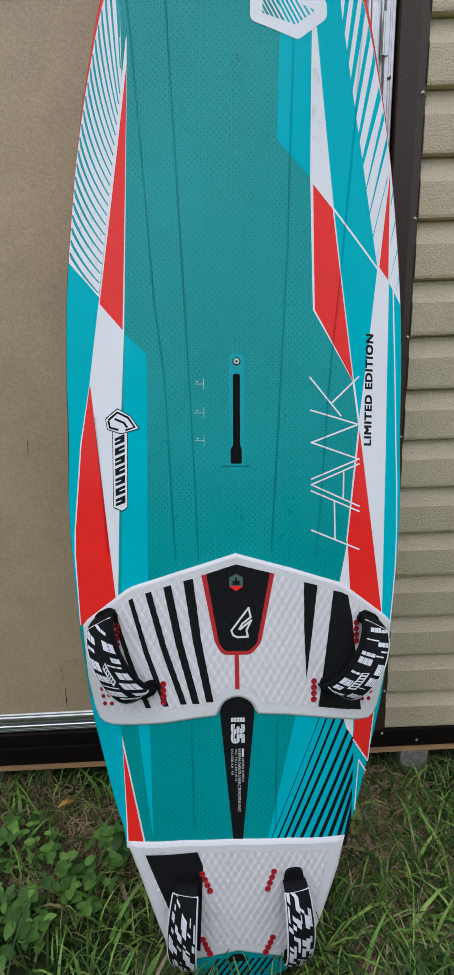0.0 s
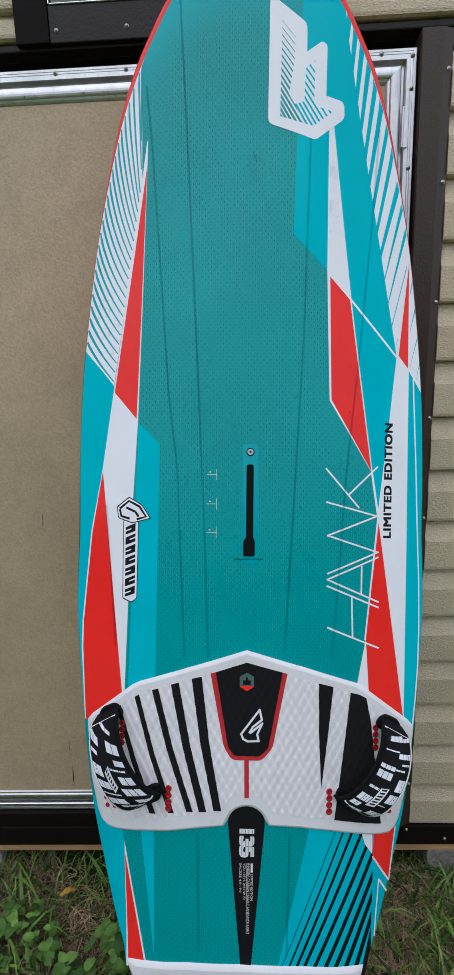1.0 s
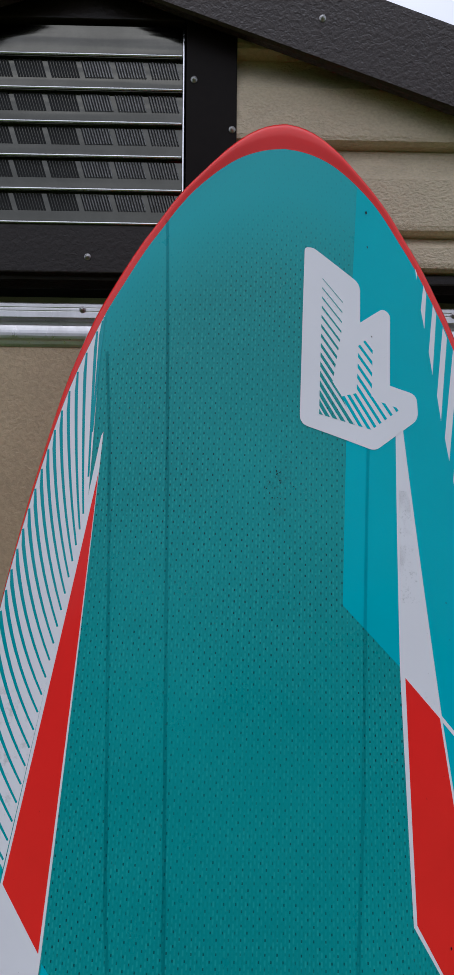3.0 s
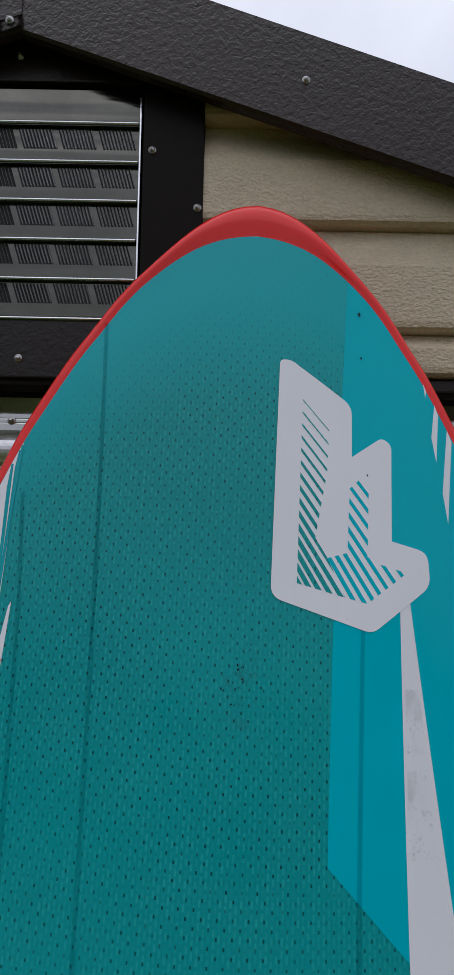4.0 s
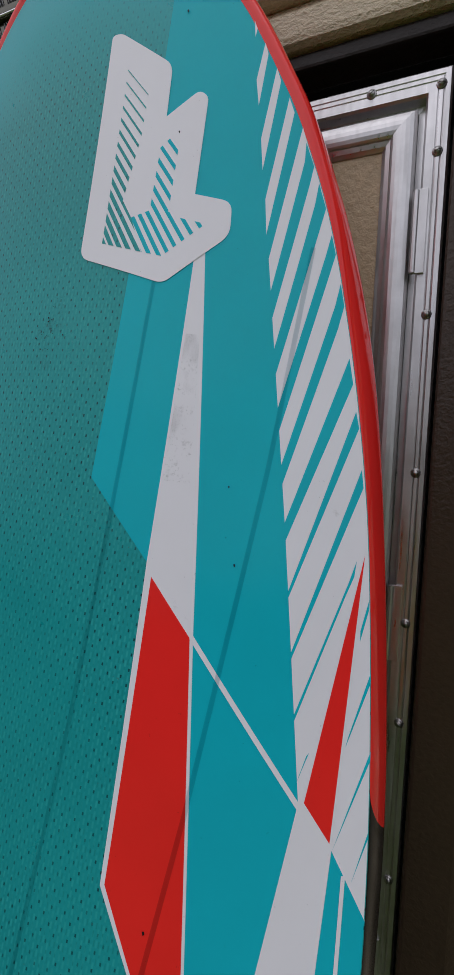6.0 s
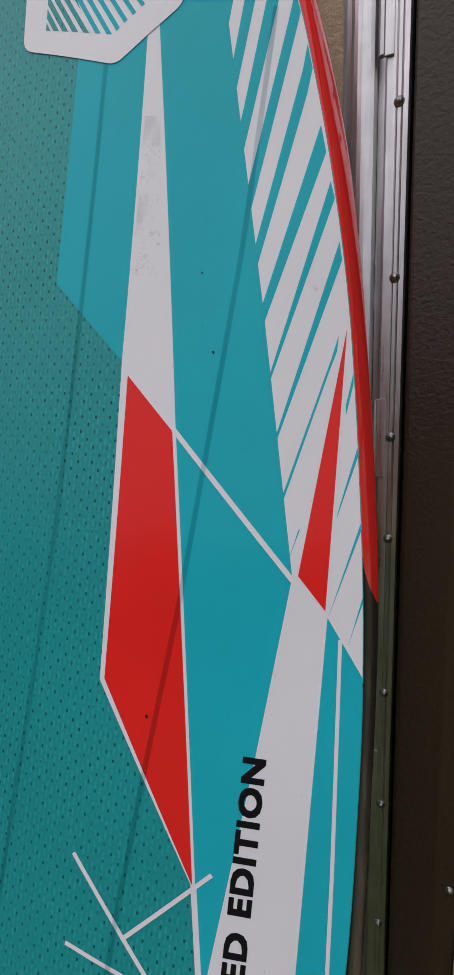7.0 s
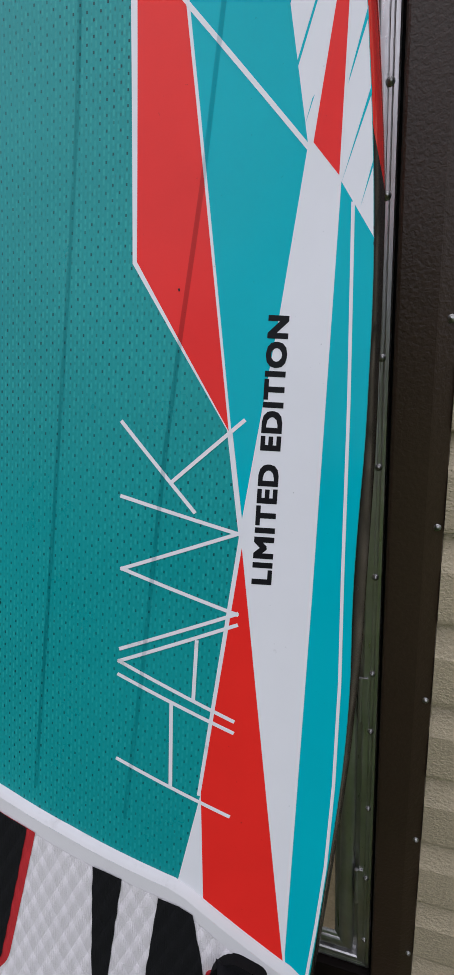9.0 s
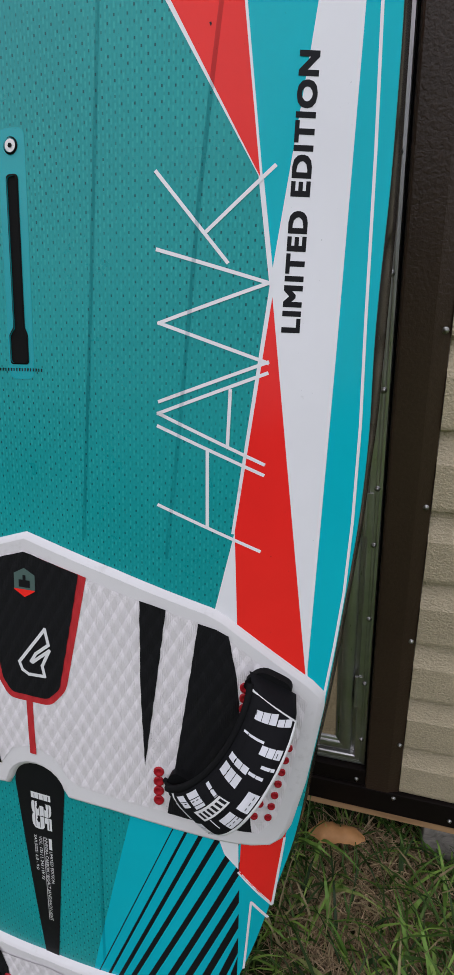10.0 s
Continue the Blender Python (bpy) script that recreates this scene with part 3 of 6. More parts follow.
def mitred_frame(name, x0, x1, z0, z1, prof, mat, parent):
    """Four mitred bars; prof holds (inset from the outer edge, y)."""
    cor = [(x0, z0, 1, 1), (x1, z0, -1, 1), (x1, z1, -1, -1), (x0, z1, 1, -1)]
    for i in range(4):
        a, b = cor[i], cor[(i + 1) % 4]
        bm = bmesh.new()
        rows = [[bm.verts.new((c[0] + c[2] * w, y, c[1] + c[3] * w)) for w, y in prof] for c in (a, b)]
        for j in range(len(prof) - 1):
            bm.faces.new((rows[0][j], rows[1][j], rows[1][j + 1], rows[0][j + 1]))
        bm.faces.new((rows[0][-1], rows[1][-1], rows[1][0], rows[0][0]))
        bm.faces.new(rows[0])
        bm.faces.new(rows[1][::-1])
        bmesh.ops.recalc_face_normals(bm, faces=bm.faces)
        settle(part(name, bm, mat, parent), 0.5)


mitred_frame("outer_frame", DL, DR, DB, DT, [(0, 0.042), (0, 0.012), (0.002, 0.010), (0.0065, 0.0100), (0.0075, 0.0105), (0.0085, 0.0100), (0.0115, 0.0100), (0.0125, 0.0105), (0.0135, 0.0100), (0.0215, 0.0100), (0.0235, 0.0125), (0.024, 0.024), (0.0305, 0.025), (0.0305, 0.042)], M_ALU, door)
mitred_frame("leaf_frame", DL + 0.031, DR - 0.031, DB + 0.031, DT - 0.031, [(0, 0.042), (0, 0.0150), (0.0025, 0.0128), (0.006, 0.0114), (0.010, 0.0105), (0.014, 0.0102), (0.018, 0.0106), (0.0215, 0.0116), (0.0235, 0.0130), (0.0245, 0.0145), (0.029, 0.0160), (0.031, 0.0175), (0.0325, 0.0185), (0.0325, 0.042)], M_ALU, door)
for z in (2.154, 2.092, 1.937, 1.779, 1.622, 1.514, 1.337, 1.198, 1.038, 0.877, 0.771, 0.614, 0.456, 0.300):
    screw(door, 0.3658, 0.010, z)
for x in (-0.62, -0.414, -0.256, 0.0, 0.16, 0.30):
    screw(door, x, 0.010, 2.160)
for z in (2.0175, 1.621, 1.225, 0.829, 0.433):
    bm = box_bm(0.3505, 0.3605, 0.0072, 0.0098, z - 0.0405, z + 0.0405, 0.0006)
    bmesh.ops.create_cone(bm, cap_ends=True, segments=12, radius1=0.0032, radius2=0.0032, depth=0.079, matrix=pose(0.3495, 0.0085, z))
    part("hinge", bm, M_ALU, door)

# gouges in the door panel
for x, z, ln, wd in ((-0.558, 0.327, 0.075, 0.0050), (-0.562, 1.128, 0.050, 0.0030), (-0.56, 0.42, 0.09, 0.0012)):
    rnd_ = random.Random(int(z * 1000))
    bm = bmesh.new()
    rows = []
    for i in range(9):
        t = i / 8
        w = wd * math.sin(math.pi * (0.05 + 0.9 * t)) * rnd_.uniform(0.5, 1.0) / 2
        c = x + 0.004 * (t - 0.5) + rnd_.uniform(-0.0006, 0.0006)
        rows.append([bm.verts.new((c - w, 0.0196, z + ln * (t - 0.5))), bm.verts.new((c, 0.0192, z + ln * (t - 0.5))), bm.verts.new((c + w, 0.0196, z + ln * (t - 0.5)))])
    for a, c in zip(rows, rows[1:]):
        bm.faces.new((a[0], a[1], c[1], c[0]))
        bm.faces.new((a[1], a[2], c[2], c[1]))
    part("gouge", bm, M_BROWN, door, "dark gouge in the panel")

# ---- the louvred window in the gable ----
win = empty("window_1", "metal louvred vent in a black trim under the gable", "vent", kind="structure")
VX0, VX1, VZ0, VZ1 = -0.414, -0.106, 2.282, 2.572
part("vent_trim", box_bm(VX1 + 0.002, -0.030, -0.004, 0.05, 2.21, 2.60, 0.002), M_SMOOTH, win)
part("vent_trim", box_bm(2 * CX + 0.030, VX0 - 0.002, -0.004, 0.05, 2.21, 2.60, 0.002), M_SMOOTH, win)
part("vent_trim", box_bm(VX0 - 0.001, VX1 + 0.001, -0.0015, 0.05, 2.21, 2.280, 0.002), M_BLACK, win)
part("vent_trim", box_bm(VX0 - 0.001, VX1 + 0.001, -0.0015, 0.05, 2.576, 2.635, 0.002), M_BLACK, win)
for x in (VX0 + 0.0008, VX1 - 0.0028):
    part("vent_frame", box_bm(x, x + 0.0020, -0.0028, 0.045, VZ0, VZ1, 0.0006), M_LIP, win)
part("vent_back", box_bm(VX0 + 0.004, VX1 - 0.004, 0.040, 0.049, VZ0, VZ1), M_SHADE, win)
for i in range(6):
    z = 2.2805 + 0.0484 * i
    top = z + 0.0510 if i < 5 else 2.570
    prof = [(-0.0005, z - 0.001), (-0.0015, z + 0.0022), (0.002, z + 0.0040), (0.006, z + 0.0050), (0.009, z + 0.009), (0.004, top), (0.006, top), (0.013, z + 0.008), (0.010, z + 0.003)]
    sl = part("slat", prism_bm(prof, VX0 + 0.0042, VX1 - 0.0042, lambda a, b, s: (s, a, b)), M_LOUVRE, win)
    # rolled lip along the foot of the slat
    bm = bmesh.new()
    rings = [[bm.verts.new((x, -0.0022 + 0.0017 * math.cos(q), z + 0.0012 + 0.0017 * math.sin(q))) for q in [2 * math.pi * m / 10 for m in range(10)]] for x in (VX0 + 0.0044, VX1 - 0.0044)]
    for m in range(10):
        bm.faces.new((rings[0][m], rings[0][(m + 1) % 10], rings[1][(m + 1) % 10], rings[1][m]))
    bmesh.ops.recalc_face_normals(bm, faces=bm.faces)
    part("lip", bm, M_LIP, sl, "", True)
    if i == 5:
        continue
    # black bars stand for the shade inside slits; first three groups wider
    bm = bmesh.new()
    for g in range(6):
        for j in range(10):
            x = VX0 + 0.008 + g * 0.0490 + j * 0.0042
            pts = []
            for f in (0.34, 0.88):
                pts.append((0.009 - f * 0.005 - 0.0006, z + 0.009 + f * (top - z - 0.009)))
            wd_ = 0.0034 if g < 3 else 0.0022
            c = [(x + 0.0062, *pts[0]), (x + 0.0062 + wd_, *pts[0]), (x + wd_, *pts[1]), (x, *pts[1])]
            fr = [bm.verts.new(p) for p in c]
            bk = [bm.verts.new((p[0], p[1] + 0.001, p[2])) for p in c]
            bm.faces.new(fr)
            for q in range(4):
                bm.faces.new((fr[q], bk[q], bk[(q + 1) % 4], fr[(q + 1) % 4]))
    part("slit_row", bm, M_SHADE, sl)
    # pale slivers stand for light caught on the slits of three groups
    bm = bmesh.new()
    for g in (3, 4, 5):
        for j in range(10):
            x = VX0 + 0.0101 + g * 0.0490 + j * 0.0042
            lo_, hi_ = z + 0.009 + 0.36 * (top - z - 0.009), z + 0.009 + 0.86 * (top - z - 0.009)
            w = (0.0016, 0.0012, 0.0007)[g - 3]
            c = [(x + 0.0062, 0.0062, lo_), (x + 0.0062 + w, 0.0062, lo_), (x + w, 0.0036, hi_), (x, 0.0036, hi_)]
            bm.faces.new([bm.verts.new(p) for p in c])
    bmesh.ops.solidify(bm, geom=bm.faces[:], thickness=0.0008)
    part("slit_ridge", bm, M_LITSLIT, sl)
for x, z in ((-0.0925, 2.4895), (-0.0365, 2.419), (-0.4275, 2.4895), (-0.4835, 2.419)):
    screw(win, x, -0.004, z)
for x in (-0.246, -0.40, -0.10):
    screw(win, x, -0.0015, 2.233)
screw(win, CX + 0.003, -0.0015, 2.607)

# ---- the roof ----
for sx in (1, -1):
    far = CX + sx * (HALF + 0.12)
    under, over = 2.6143, 2.732

    def fascia(a, b, s):
        return (s, a, b - SLOPE * sx * (s - CX))

    prof = [(-0.027, under - 0.001), (-0.030, under + 0.002), (-0.030, over - 0.004), (-0.026, over), (0.06, over + 0.010), (0.06, over - 0.002), (-0.025, over - 0.008), (-0.025, under + 0.012), (-0.018, under + 0.010), (-0.018, under - 0.001)]
    if sx > 0:
        prof = [(a - 0.0015, b + 0.001) for a, b in prof]
    if sx < 0:
        prof = [(a - 0.0030, b - 0.008) for a, b in prof]
    fa = part("trim_fascia", prism_bm(prof, CX + (0.016 if sx < 0 else 0.0), far, fascia), M_FASCIA, None)
    if sx < 0:
        # the loose lower corner of the lapping end curls forward
        bm = bmesh.new()
        rows = []
        for i in range(6):
            f = i / 5
            rows.append([bm.verts.new((CX - 0.010 + 0.027 * g, -0.0336 - 0.005 * g * (1 - f) ** 2, under - 0.008 - 0.004 * g * (1 - f) + SLOPE * (-0.010 + 0.027 * g) + 0.016 * f)) for g in (0, 0.25, 0.5, 0.75, 1.0)])
        for r0, r1 in zip(rows, rows[1:]):
            for j in range(4):
                bm.faces.new((r0[j], r0[j + 1], r1[j + 1], r1[j]))
        bmesh.ops.solidify(bm, geom=bm.faces[:], thickness=0.0009)
        part("loose_corner", bm, M_FASCIA, fa, "curled corner", True)
    tagged(fa, "black embossed metal fascia along the shed roof", "fascia", group="roof fascias", kind="structure")
    for q in range(5):
        x = CX + sx * ((-0.0035 if sx < 0 and q == 0 else 0.014) + 0.334 * q)
        if sx > 0 and q == 0:
            continue
        screw(fa, x, -0.0315 if sx > 0 else (-0.0345 if q == 0 else -0.033), (2.620 if q == 0 else 2.672) - SLOPE * abs(x - CX))
    rf = part("roof", prism_bm([(0.062, 2.715), (DEPTH + 0.1, 2.715), (DEPTH + 0.1, 2.742), (0.062, 2.742)], CX, far, fascia), M_SIDING, None)
    tagged(rf, "beige metal shed roof panel", "roof", group="roof panels", kind="structure")

# ---- the windsurf board ----
from mathutils.geometry import tessellate_polygon

EU = Vector((0.99925894, 0.01592849, -0.03504071))
EV = Vector((0.03044699, 0.22986018, 0.97274728))
EN = EU.cross(EV)
ORIGIN = Vector((0.0, -0.2601, 1.34415)) - 1.36 * EV
BOARD_POSE = Matrix(((EU.x, EV.x, EN.x, ORIGIN.x), (EU.y, EV.y, EN.y, ORIGIN.y), (EU.z, EV.z, EN.z, ORIGIN.z), (0, 0, 0, 1)))
board = empty("windsurf_board", "teal, white and red windsurf board leaning nose-up on a shed", "windsurf board", BOARD_POSE)

TAIL, NOSE = -0.015, 2.408
OUT_V = [-0.015, -0.011, 0.0, 0.02, 0.06, 0.12, 0.218, 0.345, 0.483, 0.62, 0.75, 0.89, 1.01, 1.13, 1.29, 1.40, 1.53, 1.66, 1.79, 1.85, 1.93, 2.04, 2.15, 2.245, 2.30, 2.345, 2.375, 2.393, 2.403, 2.408]
OUT_W = [0.0, 0.070, 0.106, 0.126, 0.147, 0.172, 0.210, 0.251, 0.286, 0.3155, 0.336, 0.350, 0.3595, 0.365, 0.365, 0.3615, 0.3545, 0.342, 0.3255, 0.3165, 0.302, 0.273, 0.229, 0.175, 0.136, 0.097, 0.066, 0.041, 0.021, 0.0]


def pchip(xs, ys):
    """Monotone cubic through a profile."""
    n = len(xs)
    d = [(ys[i + 1] - ys[i]) / (xs[i + 1] - xs[i]) for i in range(n - 1)]
    m = [d[0]] + [0 if d[i - 1] * d[i] <= 0 else 2 * d[i - 1] * d[i] / (d[i - 1] + d[i]) for i in range(1, n - 1)] + [d[-1]]

    def f(x):
        x = min(max(x, xs[0]), xs[-1])
        i = max(0, min(n - 2, int(np.searchsorted(xs, x)) - 1))
        w = xs[i + 1] - xs[i]
        t = (x - xs[i]) / w
        return (1 + 2 * t) * (1 - t) ** 2 * ys[i] + t * (1 - t) ** 2 * w * m[i] + t * t * (3 - 2 * t) * ys[i + 1] + t * t * (t - 1) * w * m[i + 1]

    return f


half_width = pchip(OUT_V, OUT_W)
NOSE_IN = 2.3735
TIP_V = [2.05, 2.10, 2.15, 2.187, 2.237, 2.268, 2.29, 2.311, 2.329, 2.345, 2.358, 2.367, 2.3718, 2.3735]
TIP_W = [0.2655, 0.2465, 0.2245, 0.2040, 0.1745, 0.1525, 0.1370, 0.1195, 0.1005, 0.0805, 0.0600, 0.0380, 0.0170, 0.0]
tip_half = pchip(TIP_V, TIP_W)


def bevelled(v):
    """Where the deck falls away to the rails behind the front pad."""
    return smoothstep(0.24, 0.42, v) * (1 - smoothstep(0.54, 0.72, v))


def deck_half(v):
    """Half the width of the flat deck, inside the rails."""
    side = half_width(v - 0.004 * (1 - smoothstep(-0.008, 0.12, v))) - 0.004 + 0.006 * smoothstep(1.2, 1.5, v) * (1 - smoothstep(1.75, 1.98, v)) + 0.0065 * smoothstep(0.5, 0.70, v) * (1 - smoothstep(1.0, 1.2, v)) + 0.013 * bevelled(v)
    if v < 2.05:
        return max(0.0, side)
    f = smoothstep(2.05, 2.13, v)
    return max(0.0, side * (1 - f) + tip_half(v) * f)


def deck_h(u, v):
    s = v - 1.36
    hollow = 0.0055 * math.exp(-((u / 0.08) ** 2)) * smoothstep(0.72, 0.95, v) * (1 - smoothstep(1.45, 1.75, v))
    bevel = 0.0165 * (max(0.0, abs(u) - half_width(v) + 0.09) / 0.10) ** 2 * bevelled(v)
    return 0.0221 * s * s + 0.0304 * s**3 - 0.479 * u * u - hollow - bevel


def on_deck(u, v, lift=0.0):
    return Vector((u, v, deck_h(u, v) + lift))


# deck: a fine sheet between the two deck edges
stations = [NOSE_IN - (NOSE_IN + 0.011) * (0.5 + 0.5 * math.cos(math.pi * i / 150)) for i in range(151)]
stations = sorted(set(round(s, 5) for s in stations + [-0.011 + 0.016 * i for i in range(149)]))
NU = 88
bm = bmesh.new()
deck_rows = []
for v in stations:
    w = deck_half(v)
    deck_rows.append([bm.verts.new(on_deck(w * (2 * i / NU - 1), v)) for i in range(NU + 1)])
for a, b in zip(deck_rows, deck_rows[1:]):
    for i in range(NU):
        bm.faces.new((a[i], a[i + 1], b[i + 1], b[i]))
bmesh.ops.remove_doubles(bm, verts=bm.verts, dist=1e-5)
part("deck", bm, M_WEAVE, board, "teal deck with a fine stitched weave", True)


# rails: a rounded edge on each side, red round the nose and black from the middle to the tail
def thick(v):
    return 0.028 + 0.05 * smoothstep(0.0, 0.5, v) * (1 - 0.75 * smoothstep(1.5, 2.40, v))


RAIL_ARC = 24
RED_FROM = 1.583


def rail_point(side, v, k):
    """k runs from 0 at the deck edge over the shoulder to RAIL_ARC under the board."""
    wi = deck_half(v)
    nose = smoothstep(1.95, 2.20, v)
    e = 0.0006
    slope = (deck_half(min(v + e, NOSE_IN)) - deck_half(v - e)) / (min(v + e, NOSE_IN) - (v - e)) if v > 1.9 else 0.0
    n = Vector((1.0, -slope)).normalized()
    n.x *= min(1.0, wi / 0.012)
    n = n.normalized()
    tip = math.exp(-((wi / 0.062) ** 2)) * smoothstep(2.2, 2.3, v)
    flat = half_width(max(v, TAIL + 0.001)) + (0.0068 + 0.0047 * smoothstep(1.3, 1.6, v)) * min(1, wi / 0.12) - wi
    flat = max(flat, 0.0055 * min(1, wi / 0.12))
    width = flat * (1 - nose) + (0.0150 + 0.0335 * tip) * nose
    dirn = Vector((1.0, 0.0)).lerp(n, nose)
    th = thick(v)
    a = k / RAIL_ARC * math.pi * 0.94
    f = min(1.0, a / (math.pi / 2))
    out = f * (1 - nose) + (0.6 * math.sin(min(a, math.pi / 2)) + 0.4 * f) * nose
    tuck = 0.0 if a < math.pi / 2 else 1 - math.sin(a)
    reach = width * out - tuck * 0.030 * min(1, wi / 0.12)
    u, vv = wi + dirn.x * reach, v + dirn.y * reach - tuck * 0.02 * tip
    shoulder = min(0.036, 0.60 * th) * (1 - nose) + 0.016 * nose
    fall = (0.25 * f + 0.75 * f * f) * (1 - nose) + (0.10 * f + 0.90 * f**3.2) * nose
    # the nose flips up to a rounded lip at the tip
    flip = 0.0085 * nose * math.exp(-((wi / 0.12) ** 2)) * math.sin(math.pi * min(1.0, f / 0.95)) ** 1.2
    z = deck_h(wi, v) - shoulder * fall + flip
    if a > math.pi / 2:
        z -= (th - shoulder) * math.sin(a - math.pi / 2)
    return Vector((side * max(0.0, u), vv, z))


def seam_drop(k):
    """The red runs further down on the outside of the rail than at the deck."""
    return -0.036 * min(1.0, k / (RAIL_ARC * 0.5)) ** 0.7


def rail(v0, v1, mat, name, label, joined=False):
    """One rounded rail a side; joined: both sides meet at the tip in one piece."""
    bm = bmesh.new()
    for side in (-1, 1):
        near = [s for s in stations if v0 + 1e-4 < s < v1 - 1e-4 and not (v1 == RED_FROM and s > v1 - 0.04)]
        rows = []
        for v in [v0] + near + [v1]:
            rows.append([bm.verts.new(rail_point(side, v + (seam_drop(k) if v == RED_FROM else 0), k)) for k in range(RAIL_ARC + 1)])
        for a, b in zip(rows, rows[1:]):
            for k in range(RAIL_ARC):
                q = (a[k], a[k + 1], b[k + 1], b[k])
                try:
                    bm.faces.new(q if side < 0 else q[::-1])
                except ValueError:
                    pass
        if joined and side < 0:
            continue
        bmesh.ops.remove_doubles(bm, verts=bm.verts, dist=1e-4 if joined else 1e-5)
        part(name, bm, mat, board, label, True)
        bm = bmesh.new()
    bm.free()


rail(RED_FROM, NOSE_IN, M_REDRAIL, "nose_rail", "glossy red nose rail", True)
rail(-0.011, RED_FROM, M_BLACKRAIL, "tail_rail", "glossy black side rail")
bm = bmesh.new()
rows = []
for v in stations[::2] + [stations[-1]]:
    l, r = rail_point(-1, v, RAIL_ARC), rail_point(1, v, RAIL_ARC)
    rows.append([bm.verts.new(l.lerp(r, i / 10) + Vector((0, 0, -0.012 * math.sin(math.pi * i / 10)))) for i in range(11)])
for a, b in zip(rows, rows[1:]):
    for i in range(10):
        bm.faces.new((a[i], b[i], b[i + 1], a[i + 1]))
part("hull", bm, M_HULL, board, "pale underside of the board", True)


def split_line(polys, axis, at):
    """Cuts convex outlines along one grid line."""
    out = []
    for p in polys:
        lo, hi = [], []
        n = len(p)
        for i in range(n):
            a, b = p[i], p[(i + 1) % n]
            da, db = a[axis] - at, b[axis] - at
            if da <= 1e-9:
                lo.append(a)
            if da >= -1e-9:
                hi.append(a)
            if (da < -1e-9 and db > 1e-9) or (da > 1e-9 and db < -1e-9):
                t = da / (da - db)
                c = (a[0] + (b[0] - a[0]) * t, a[1] + (b[1] - a[1]) * t)
                lo.append(c)
                hi.append(c)
        out += [q for q in (lo, hi) if len(q) >= 3]
    return out


def drape(poly, lift, cell=0.022):
    """A thin print: the outline is cut along a grid and laid on the domed deck."""
    pts = [(float(u), float(v)) for u, v in poly]
    if min(p[1] for p in pts) < 0.70 and max(abs(p[0]) for p in pts) > 0.15:
        cell = 0.008
    pieces = [[pts[i] for i in tri] for tri in tessellate_polygon([[Vector((u, v, 0)) for u, v in pts]])]
    for axis in (0, 1):
        done = []
        for piece in pieces:
            lo, hi = min(p[axis] for p in piece), max(p[axis] for p in piece)
            work = [piece]
            for k in range(math.floor(lo / cell) + 1, math.ceil(hi / cell)):
                work = split_line(work, axis, k * cell)
            done += work
        pieces = done
    bm = bmesh.new()
    seen = {}
    for piece in pieces:
        vs = []
        for u, v in piece:
            key = (round(u, 6), round(v, 6))
            if key not in seen:
                seen[key] = bm.verts.new(on_deck(u, v, lift))
            if seen[key] not in vs:
                vs.append(seen[key])
        if len(vs) < 3:
            continue
        area = sum(vs[i - 1].co.x * q.co.y - q.co.x * vs[i - 1].co.y for i, q in enumerate(vs))
        if abs(area) < 1e-10:
            continue
        try:
            bm.faces.new(vs if area > 0 else vs[::-1])
        except ValueError:
            pass
    bm.normal_update()
    return bm


LAYER = 0.00012


def print_on(name, poly, mat, layer, label="", parent=None):
    return part(name, drape(poly, LAYER * layer), mat, parent or board, label, True)


def edge(side, v0, v1, n=24, inset=0.0006):
    return [(side * (deck_half(v0 + (v1 - v0) * i / n) - inset), v0 + (v1 - v0) * i / n) for i in range(n + 1)]


def stroke(points, width):
    """A line of even width as an outline; width may be (start, end)."""
    w0, w1 = width if isinstance(width, tuple) else (width, width)
    n = len(points)
    left, right = [], []
    for i, p in enumerate(points):
        a, b = points[max(0, i - 1)], points[min(n - 1, i + 1)]
        d = Vector((b[0] - a[0], b[1] - a[1])).normalized()
        w = (w0 + (w1 - w0) * i / (n - 1)) / 2
        left.append((p[0] - d.y * w, p[1] + d.x * w))
        right.append((p[0] + d.y * w, p[1] - d.x * w))
    return left + right[::-1]


def rounded(poly, r, n=5):
    """The outline with its corners rounded; r is one radius or one for each corner."""
    out, m = [], len(poly)
    for i in range(m):
        p, a, b = Vector(poly[i]), Vector(poly[i - 1]), Vector(poly[(i + 1) % m])
        rr = r[i] if isinstance(r, (list, tuple)) else r
        da, db = (a - p), (b - p)
        rr_ = min(rr, da.length * 0.45, db.length * 0.45)
        if rr_ < 1e-5:
            out.append(tuple(p))
            continue
        s, e = p + da.normalized() * rr_, p + db.normalized() * rr_
        for k in range(n + 1):
            t = k / n
            out.append(tuple((1 - t) ** 2 * s + 2 * t * (1 - t) * p + t * t * e))
    return out


